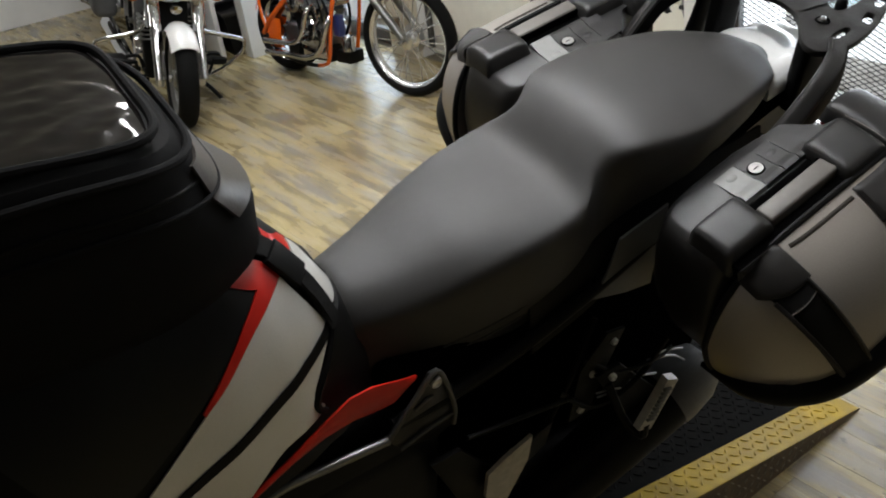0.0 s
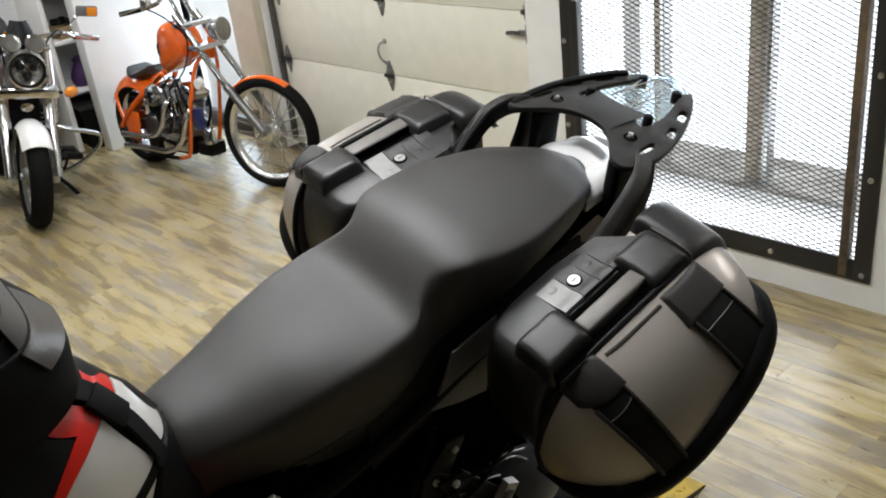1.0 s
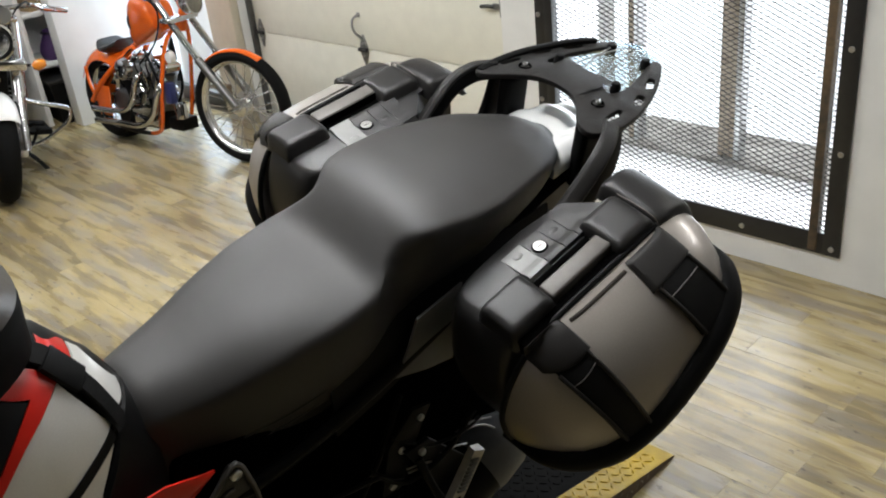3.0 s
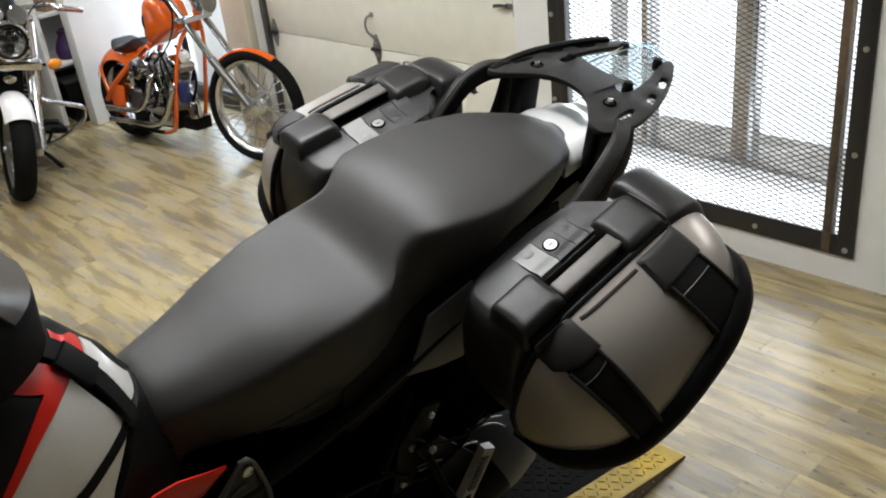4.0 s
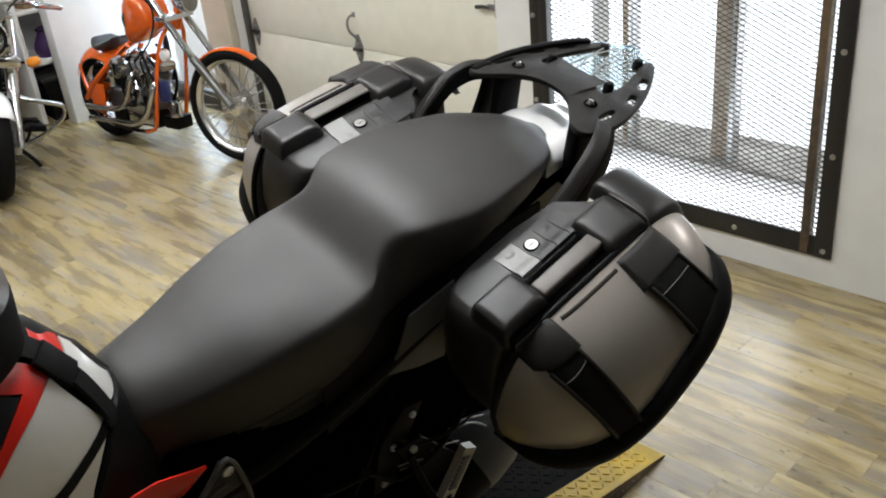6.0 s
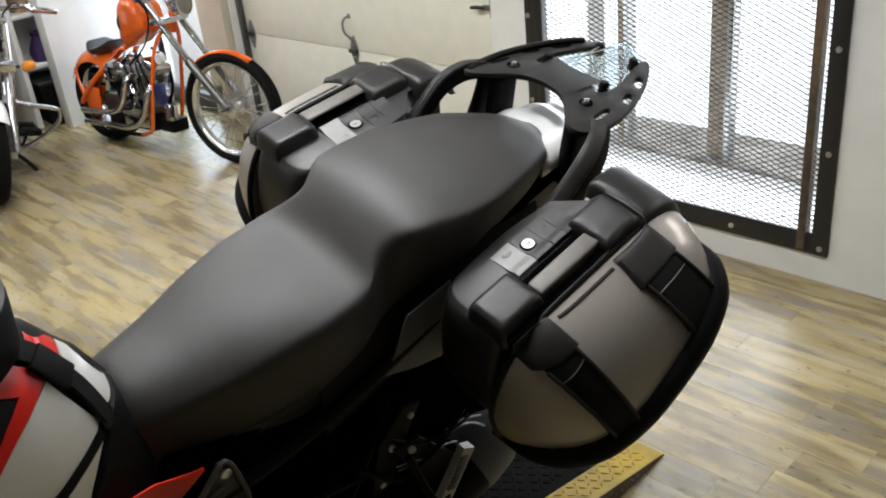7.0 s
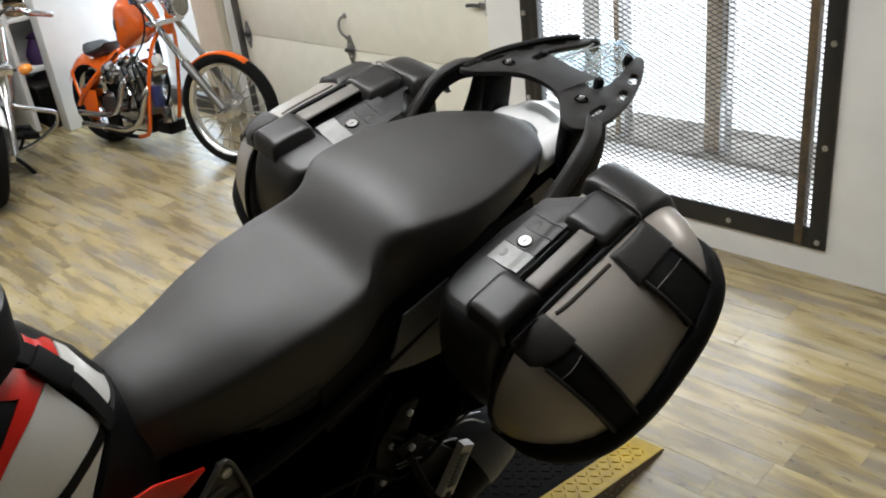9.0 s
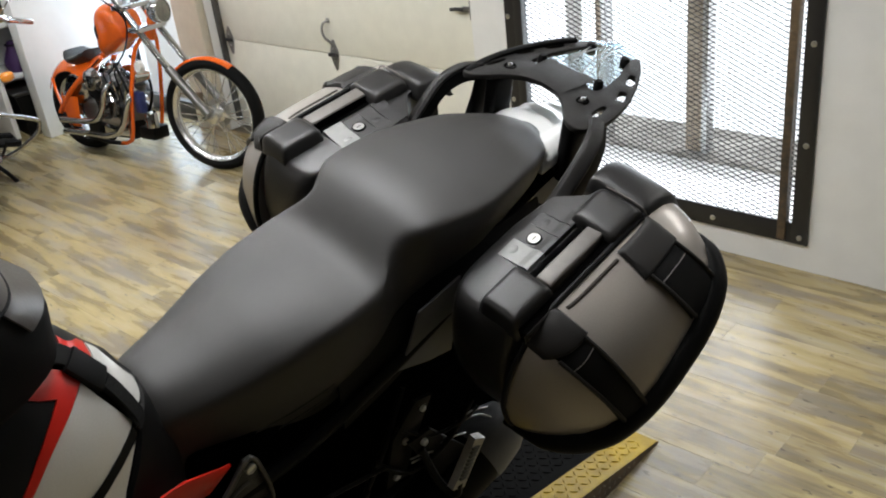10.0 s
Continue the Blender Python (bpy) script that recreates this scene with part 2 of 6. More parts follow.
TAILSILVER = material("white_silver_lacquer", (0.86, 0.86, 0.85), 0.24, 0.1, vary=0.15, scale=14, coat=0.5)
CARD = material("brown_cardboard", (0.36, 0.25, 0.13), 0.8, vary=0.2, scale=30)
PURPLE = material("dark_purple_cloth", (0.05, 0.015, 0.09), 0.7, vary=0.3, scale=40, bump=0.3)
BLUE = material("dark_blue_lacquer", (0.02, 0.03, 0.12), 0.35, vary=0.2, coat=0.4)
LAMPLENS = material("lamp_reflector", (0.34, 0.33, 0.30), 0.2, 0.8, vary=0.4, scale=60)
BAGLEATHER = material("grey_leather", (0.07, 0.07, 0.07), 0.55, vary=0.3, scale=30, bump=0.3, bump_scale=250)
CLIPPAD = material("brown_black_padded_vinyl", (0.0105, 0.0088, 0.0078), 0.5, spec=0.35, vary=0.35, scale=70, bump=0.4, bump_scale=500)
LIPBROWN = material("dark_brown_lip_plastic", (0.035, 0.028, 0.022), 0.5, spec=0.3, vary=0.3, scale=60)
KNEE = material("satin_black_knee_plastic", (0.004, 0.0048, 0.0058), 0.36, spec=0.30, vary=0.3, scale=50, bump=0.15, bump_scale=900)
WORNSTEEL = material("worn_bare_tread_steel", (0.34, 0.31, 0.26), 0.45, 0.6, vary=0.4, scale=40)
MESHBLACK = material("matt_black_mesh_paint", (0.007, 0.007, 0.0072), 0.6, spec=0.2, vary=0.4, scale=40)
LEDGE = material("stained_concrete", (0.52, 0.50, 0.46), 0.8, vary=0.6, scale=16, second=(0.22, 0.20, 0.175), bump=0.3, bump_scale=60, stain=5)
BAGGREY = material("shiny_grey_vinyl", (0.050, 0.043, 0.038), 0.36, vary=0.4, scale=30, bump=0.2, bump_scale=200)
HINGESTEEL = material("dull_zinc_steel", (0.36, 0.36, 0.36), 0.42, 0.8, vary=0.4, scale=60, bump=0.1)
TRACKGREY = material("dull_grey_track_steel", (0.12, 0.118, 0.112), 0.5, 0.5, vary=0.4, scale=30)
BLINDWHITE = material("pale_blind_vinyl", (0.62, 0.66, 0.70), 0.5, vary=0.06, scale=20)
LOCKMETAL = material("brushed_lock_metal", (0.42, 0.41, 0.39), 0.42, 0.7, vary=0.3, scale=300)
BLACKLAC = material("black_lacquer", (0.008, 0.008, 0.008), 0.15, vary=0.2, coat=0.8)

# ---- mesh helpers ----
def link(name, bm, mat, parent=None, label="", smooth=40, mats=()):
    me = bpy.data.meshes.new(name)
    bmesh.ops.recalc_face_normals(bm, faces=bm.faces)
    for f in bm.faces:
        f.smooth = True
    for e in bm.edges:
        if len(e.link_faces) == 2 and e.calc_face_angle(0) > radians(smooth):
            e.smooth = False
    bm.to_mesh(me)
    bm.free()
    me.materials.append(mat)
    for m in mats:
        me.materials.append(m)
    ob = new(name, me)
    if parent is not None:
        ob.parent = parent
    if label:
        tagged(ob, label)
    return ob


def part(name, bm, mat, parent, label="", smooth=40):
    return link(name, bm, mat, parent, label, smooth)


def thing(name, m, label, category, group="", kind=""):
    ob = new(name)
    ob.empty_display_size = 0.1
    ob.matrix_basis = m
    return tagged(ob, label, category, group, kind)


def block(x0, x1, y0, y1, z0, z1, bevel=0.0, seg=2, bm=None, turn=None):
    bm = bm or bmesh.new()
    got = bmesh.ops.create_cube(bm, size=1.0)["verts"]
    for v in got:
        v.co = Vector(((x0 + x1) / 2 + v.co.x * (x1 - x0), (y0 + y1) / 2 + v.co.y * (y1 - y0), (z0 + z1) / 2 + v.co.z * (z1 - z0)))
    if bevel:
        edges = {e for v in got for e in v.link_edges}
        res = bmesh.ops.bevel(bm, geom=list(edges), offset=bevel, segments=seg, affect="EDGES", profile=0.5)
        got = list({v for f in res["faces"] for v in f.verts} | {v for v in got if v.is_valid})
    if turn is not None:
        bmesh.ops.transform(bm, matrix=turn, verts=[v for v in got if v.is_valid])
    return bm


def smooth_path(points, n=6):
    """A Catmull-Rom path through the points."""
    p = [Vector(q) for q in points]
    if len(p) < 3:
        return p
    p = [2 * p[0] - p[1]] + p + [2 * p[-1] - p[-2]]
    out = []
    for i in range(1, len(p) - 2):
        for k in range(n):
            t = k / n
            a, b, c, d = p[i - 1], p[i], p[i + 1], p[i + 2]
            out.append(0.5 * (2 * b + (c - a) * t + (2 * a - 5 * b + 4 * c - d) * t * t + (3 * b - a - 3 * c + d) * t ** 3))
    return out + [p[-2]]


def sweep(points, radius, sides=10, bm=None, closed=False, curve=True, flat=None, up=(0, 0, 1)):
    """A tube along a path; flat=(width, height) gives a rounded band; radius may be a list along the path."""
    bm = bm or bmesh.new()
    path = smooth_path(points) if curve and not closed else [Vector(q) for q in points]
    n = len(path)
    rings, ref = [], None
    for i, c in enumerate(path):
        if closed:
            d = (path[(i + 1) % n] - path[i - 1]).normalized()
        else:
            d = (path[min(i + 1, n - 1)] - path[max(i - 1, 0)]).normalized()
        if ref is None:
            ref = Vector(up)
            if abs(ref.dot(d)) > 0.95:
                ref = Vector((1, 0, 0))
        if flat:
            ref = Vector(up) if abs(Vector(up).dot(d)) < 0.97 else ref
        side = d.cross(ref).normalized()
        top = side.cross(d).normalized()
        if not flat:
            ref = top
        t = i / max(n - 1, 1)
        if isinstance(radius, (list, tuple)):
            k = t * (len(radius) - 1)
            j = min(int(k), len(radius) - 2)
            r = radius[j] + (radius[j + 1] - radius[j]) * (k - j)
        else:
            r = radius
        ring = []
        for s in range(sides):
            a = 2 * math.pi * s / sides
            if flat:
                ca, sa = math.cos(a), math.sin(a)
                x = flat[0] / 2 * math.copysign(abs(ca) ** 0.5, ca)
                y = flat[1] / 2 * math.copysign(abs(sa) ** 0.5, sa)
            else:
                x, y = r * math.cos(a), r * math.sin(a)
            ring.append(bm.verts.new(c + side * x + top * y))
        rings.append(ring)
    for i in range(n if closed else n - 1):
        a, b = rings[i], rings[(i + 1) % n]
        for s in range(sides):
            bm.faces.new((a[s], a[(s + 1) % sides], b[(s + 1) % sides], b[s]))
    if not closed:
        bm.faces.new(rings[0][::-1])
        bm.faces.new(rings[-1])
    return bm


def lathe(profile, m=None, seg=32, bm=None, closed=False):
    """Turns (radius, height) pairs about the local z axis, placed by m."""
    bm = bm or bmesh.new()
    m = m or Matrix()
    rings = []
    for r, h in profile:
        if r < 1e-6:
            rings.append([bm.verts.new(m @ Vector((0, 0, h)))])
        else:
            rings.append([bm.verts.new(m @ Vector((r * math.cos(2 * math.pi * k / seg), r * math.sin(2 * math.pi * k / seg), h))) for k in range(seg)])
    pairs = list(zip(rings, rings[1:])) + ([(rings[-1], rings[0])] if closed else [])
    for a, b in pairs:
        for k in range(seg):
            q = [a[k % len(a)], a[(k + 1) % len(a)], b[(k + 1) % len(b)], b[k % len(b)]]
            q = [v for i, v in enumerate(q) if v not in q[:i]]
            if len(q) > 2:
                bm.faces.new(q)
    return bm


def loft(sections, bm=None, cap=True, ring=True):
    """Skins rows of points that all have the same count."""
    bm = bm or bmesh.new()
    rows = [[bm.verts.new(p) for p in s] for s in sections]
    n = len(rows[0])
    for a, b in zip(rows, rows[1:]):
        for k in range(n if ring else n - 1):
            bm.faces.new((a[k], a[(k + 1) % n], b[(k + 1) % n], b[k]))
    if cap and ring:
        bm.faces.new(rows[0][::-1])
        bm.faces.new(rows[-1])
    return bm


def plate(outline, low, high, bevel=0.003, axis="z", holes=()):
    """An outline of (a, b) pairs drawn out between two heights along an axis, its rims rounded."""
    bm = bmesh.new()

    def at(a, b, h):
        return {"z": (a, b, h), "x": (h, a, b), "y": (a, h, b)}[axis]

    base = bm.faces.new([bm.verts.new(at(a, b, low)) for a, b in outline])
    got = bmesh.ops.extrude_face_region(bm, geom=[base])["geom"]
    d = Vector(at(0, 0, high)) - Vector(at(0, 0, low))
    bmesh.ops.translate(bm, vec=d, verts=[g for g in got if isinstance(g, bmesh.types.BMVert)])
    if bevel:
        rims = [e for e in bm.edges if len(e.link_faces) == 2 and any(len(f.verts) == len(outline) for f in e.link_faces)]
        bmesh.ops.bevel(bm, geom=rims, offset=bevel, segments=2, affect="EDGES", profile=0.5)
    return bm


def sheet(rows, thick):
    """An open grid of points given thickness along its normals."""
    bm = loft(rows, ring=False)
    bmesh.ops.recalc_face_normals(bm, faces=bm.faces)
    bm.normal_update()
    front = list(bm.faces)
    got = bmesh.ops.duplicate(bm, geom=front)
    twin = got["vert_map"]
    outer = [v for v in bm.verts if v in twin and v.is_valid]
    norms = {v: v.normal.copy() for v in {v for f in front for v in f.verts}}
    vm = got["vert_map"]
    for v, nrm in norms.items():
        vm[v].co = v.co - nrm * thick
    rim = [e for e in bm.edges if len(e.link_faces) == 1 and e.verts[0] in norms and e.verts[1] in norms]
    for e in rim:
        a, b = e.verts
        bm.faces.new((a, b, vm[b], vm[a]))
    return bm


def bolt(parent, p, r=0.008, axis=(0, 0, 1), mat=None, name="bolt"):
    m = Matrix.Translation(p) @ Vector(axis).to_track_quat("Z", "Y").to_matrix().to_4x4()
    return part(name, lathe([(0, 0.004), (r * 0.45, 0.004), (r * 0.5, 0.0055), (r * 0.85, 0.005), (r, 0.003), (r, -0.004), (0, -0.004)], m, 14), mat or ZINC, parent)


def lerp(table, x):
    """Reads a table of (x, value) by smooth steps."""
    if x <= table[0][0]:
        return table[0][1]
    for (a, p), (b, q) in zip(table, table[1:]):
        if x <= b:
            t = (x - a) / (b - a)
            t = t * t * (3 - 2 * t) * 0.5 + t * 0.5
            return p + (q - p) * t
    return table[-1][1]


# ---- the room ----
YW, YD = 3.25, 3.334


def structure(name, bm, mat, label, category="", smooth=40):
    ob = link(name, bm, mat, None, "", smooth)
    return tagged(ob, label, category or name.split("_")[0], "", "structure")


structure("floor", block(-9, 4, -3.5, 4.2, -0.2, -0.006), SUBFLOOR, "worn wood-look vinyl plank floor of the workshop", "floor")
structure("ceiling", block(-9, 4, -3.5, 4.2, 2.75, 2.9), CEIL, "unseen workshop ceiling, greyed to cut bounced light", "ceiling")
# south and east walls are unseen, added to close the room and absorb light
structure("wall_south", block(-9, 4, -3.7, -3.5, 0, 2.75), BACKWALL, "unseen workshop wall, darkened to cut bounced light", "wall")
structure("wall_east", block(4, 4.2, -3.7, 4.2, 0, 2.75), BACKWALL, "unseen workshop wall, darkened to cut bounced light", "wall")
structure("wall_west", block(-9.2, -9, -3.7, 4.2, 0, 2.75), WALL, "plain white painted wall", "wall")

wall = bmesh.new()
for x0, x1, z0, z1 in ((-1.10, 4, 0, 2.75), (-2.40, -1.10, 0, 0.165), (-2.40, -1.10, 2.25, 2.75), (-2.665, -2.40, 0, 2.75),
                       (-4.80, -2.665, 2.3, 2.75), (-5.06, -4.80, 0, 2.75), (-5.95, -5.06, 2.2, 2.75)):
    block(x0, x1, YW, YW + 0.5, z0, z1, bm=wall)
structure("wall_north", wall, WALL, "white painted wall with a caged window and a garage door", "wall")
structure("wall_partition", block(-6.02, -5.9, 2.56, 3.75, 0, 2.75, 0.004), WALL, "end of a white painted partition wall", "wall")
structure("trim", block(-5.08, -4.80, YW - 0.06, YW - 0.002, 0, 2.75, 0.008), CREAM, "cream painted post beside the garage door", "post")
structure("backdrop", block(-7, 0, 4.6, 4.62, -0.5, 4), OUTSIDE, "bright overexposed daylight outside the windows", "daylight")

# floor planks, laid along the window wall
random.seed(3)
floor = bpy.data.objects["floor"]
pb = block(-0.5698, 0.5698, -0.0599, 0.0599, -0.006, 0.0, 0.0003, 1)
first = part("plank", pb, PLANK, floor)
first.location = (20, 0, 0)
mesh = first.data
bpy.data.objects.remove(first)
rest = bmesh.new()
for row in range(56):
    y = YW - 0.06 - row * 0.12
    x = 3.9 - random.uniform(0, 1.1)
    if x < 3.40:
        block(x + 0.5702, 3.998, y - 0.0599, y + 0.0599, -0.006, -0.0002, bm=rest)
    while x > -9.5:
        dz = random.uniform(-0.0003, 0.0)
        if -6.3 < x < 0.7 and row < 26:
            ob = new("plank", mesh)
            ob.parent = floor
            ob.location = (x, y, dz)
        else:
            block(max(x - 0.5698, -8.998), min(x + 0.5698, 3.998), y - 0.0599, y + 0.0599, -0.006, dz, bm=rest)
        x -= 1.14
tagged(part("plank_field", rest, PLANK, floor, "worn vinyl planks out to the walls"), kind="stuff")


def garage_door():
    d = thing("garage_door", pose(0, 0, 0), "closed ivory sectional garage door with steel hinges", "garage door", "", "")
    for i, (z0, z1) in enumerate(((0.01, 0.575), (0.579, 0.99), (0.994, 1.40), (1.404, 1.81), (1.814, 2.3))):
        part("panel", block(-4.80, -2.67, YD, YD + 0.045, z0, z1, 0.004), DOORPAINT, d)
    for x in (-4.72, -3.755, -2.715):
        for z in (0.577, 0.992, 1.402):
            diamond = [(x - 0.006, z + 0.082), (x + 0.006, z + 0.082), (x + 0.030, z + 0.022), (x + 0.033, z - 0.004), (x + 0.028, z - 0.024), (x + 0.005, z - 0.088), (x - 0.005, z - 0.088), (x - 0.028, z - 0.024), (x - 0.033, z - 0.004), (x - 0.030, z + 0.022)]
            hinge = part("hinge", plate(diamond, YD - 0.007, YD - 0.001, 0.001, "y"), HINGESTEEL, d, "grey steel hinge")
            part("barrel", sweep([(x - 0.031, YD - 0.015, z), (x + 0.031, YD - 0.015, z)], 0.011, 10, curve=False), BLACKSTEEL, hinge, "dark hinge barrel")
            for dz in (-0.035, 0.035):
                bolt(hinge, (x, YD - 0.009, z + dz), 0.006, (0, -1, 0))
    h = sweep([(-3.770, YD - 0.005, 0.765), (-3.785, YD - 0.028, 0.752), (-3.794, YD - 0.036, 0.715), (-3.784, YD - 0.032, 0.675), (-3.762, YD - 0.018, 0.650), (-3.755, YD - 0.008, 0.628)], 0.0068, 8)
    block(-3.782, -3.758, YD - 0.006, YD - 0.001, 0.752, 0.778, 0.002, bm=h)
    part("pull_handle", h, HINGESTEEL, d, "bent grey steel pull handle")
    s = block(-2.735, -2.690, YD - 0.014, YD - 0.001, 0.845, 0.935, 0.003)
    block(-2.780, -2.735, YD - 0.012, YD - 0.001, 0.878, 0.906, 0.003, bm=s)
    part("slide_lock", s, HINGESTEEL, d, "steel slide lock")
    part("lock_grip", sweep([(-2.77, YD - 0.016, 0.892), (-2.80, YD - 0.030, 0.896), (-2.835, YD - 0.030, 0.892)], 0.009, 8), BLACKSTEEL, d, "black rubber lock grip")
    t = block(-4.797, -4.765, YD - 0.035, YD - 0.002, 0.05, 2.3, 0.004)
    part("track", t, TRACKGREY, d, "steel roller track")
    return d


garage_door()


def cage_window():
    w = thing("window_cage", pose(0, 0, 0), "black steel frame with expanded metal mesh bolted over the window", "window cage")
    x0, x1, z0, z1, y = -2.457, -1.056, 0.115, 2.3, YW
    f = 0.085
    for name, bm in (("bottom_rail", block(x0, x1, y - 0.012, y - 0.002, z0, z0 + f, 0.002)), ("top_rail", block(x0, x1, y - 0.012, y - 0.002, z1 - f, z1, 0.002)),
                     ("side_rail", block(x0, x0 + f * 0.6, y - 0.014, y - 0.003, z0, z1, 0.002)), ("side_rail", block(x1 - f * 0.75, x1, y - 0.014, y - 0.003, z0, z1, 0.002))):
        part(name, bm, BLACKSTEEL, w)
    for k in range(6):
        z = z0 + 0.03 + k * 0.38
        bolt(w, (x1 - 0.03, y - 0.015, z), 0.011, (0, -1, 0))
        bolt(w, (x0 + 0.02, y - 0.015, z), 0.011, (0, -1, 0))
    for k in range(1, 4):
        bolt(w, (x1 - 0.03 - k * 0.36, y - 0.013, z0 + 0.035), 0.011, (0, -1, 0))
    part("inner_angle", block(x1 - 0.118, x1 - 0.086, y - 0.022, y + 0.02, z0 + 0.012, z1, 0.002), RUSTY, w, "rusty brown inner angle iron")
    part("inner_angle", block(x0 + 0.054, x0 + 0.098, y - 0.020, y + 0.02, z0 + 0.05, z1, 0.002), BLACKSTEEL, w, "black inner angle iron")
    box = part("lock_box", block(x0 + 0.125, x0 + 0.245, y - 0.030, y - 0.004, 1.10, 1.24, 0.004), BLACKSTEEL, w, "black steel lock box")
    part("latch_plate", block(x0 + 0.020, x0 + 0.118, y - 0.026, y - 0.0145, 1.150, 1.172, 0.003), HINGESTEEL, box, "zinc latch plate")
    part("padlock", block(x0 + 0.085, x0 + 0.112, y - 0.045, y - 0.0265, 1.085, 1.145, 0.006, 3), HINGESTEEL, box, "small steel padlock")
    # expanded metal: flat rhombic strands
    bm = bmesh.new()
    W, H, t = 0.046, 0.0205, 0.0028
    nx, nz = int((x1 - 0.06 - x0 - 0.04) / W), int((z1 - z0 - 0.12) / H)

    def strand(a, b):
        d = (Vector(b) - Vector(a)).normalized()
        n = Vector((-d.z, 0, d.x)) * (t / 2)
        q = [Vector(a) - n, Vector(b) - n, Vector(b) + n, Vector(a) + n]
        bot = [bm.verts.new(p + Vector((0, 0.003, 0))) for p in q]
        top = [bm.verts.new(p + Vector((0, -0.001, 0))) for p in q]
        bm.faces.new(top)
        bm.faces.new((bot[0], top[0], top[1], bot[1]))
        bm.faces.new((bot[2], top[2], top[3], bot[3]))

    for i in range(nx):
        for k in range(nz):
            cx, cz = x0 + 0.045 + (i + 0.5) * W, z0 + 0.06 + (k + 0.5) * H
            l, r, u, d = (cx - W / 2, y, cz), (cx + W / 2, y, cz), (cx, y, cz + H / 2), (cx, y, cz - H / 2)
            strand(l, u)
            strand(u, r)
            strand(l, d)
            strand(d, r)
    tagged(part("mesh_screen", bm, MESHBLACK, w, "black expanded metal mesh"), kind="stuff")
    return w


cage_window()


def shop_window():
    w = thing("window_1", pose(0, 0, 0), "bright recessed window with weathered posts and a low sill", "window", "", "structure")
    y = 3.74
    part("window_sill", block(-2.46, -1.0, y - 0.02, y + 0.10, 0.15, 0.185, 0.006), LEDGE, w, "stained grey sill")
    part("ledge", block(-2.46, -1.0, YW + 0.5, y + 0.4, 0.1, 0.163), LEDGE, w, "grey stained concrete ledge")
    for x, h in ((-1.80, 0.042), (-2.30, 0.020), (-1.10, 0.04)):
        part("post", block(x - h, x + h, y, y + 0.09, 0.2, 2.5, 0.004), WEATHERED, w, "weathered brown post")
        part("post_angle", block(x + h + 0.004, x + h + 0.03, y - 0.02, y + 0.05, 0.2, 2.5, 0.003), ZINC, w)
    return w


shop_window()


def glass_door():
    g = thing("door_1", pose(0, 0, 0), "bright glazed door behind a white slatted blind", "door", "", "structure")
    for x0, x1 in ((-5.945, -5.90), (-5.125, -5.085)):
        part("door_frame", block(x0, x1, 3.30, 3.36, 0.0, 2.2, 0.004), TRACKGREY, g, "dark metal door frame")
    part("bottom_rail", block(-5.90, -5.125, 3.30, 3.345, 0.0, 0.10, 0.004), TRACKGREY, g)
    for k in range(44):
        z = 1.02 + k * 0.026
        slat = loft([[(x, 3.372 + 0.009 * c, z + 0.0075 * c - 0.0015 * (1 - c * c)) for c in (-1, -0.3, 0.3, 1)] for x in (-5.89, -5.135)], ring=False)
        part("blind_slat", slat, BLINDWHITE, g)
    part("bottom_bar", block(-5.89, -5.135, 3.362, 3.382, 0.99, 1.008, 0.003), BLINDWHITE, g)
    return g


glass_door()

# ---- the lift deck under the motorcycle ----
DX0, DX1, DY0, DY1, DY2, DZ = -1.66, -1.012, -1.05, 1.16, 2.03, 0.18


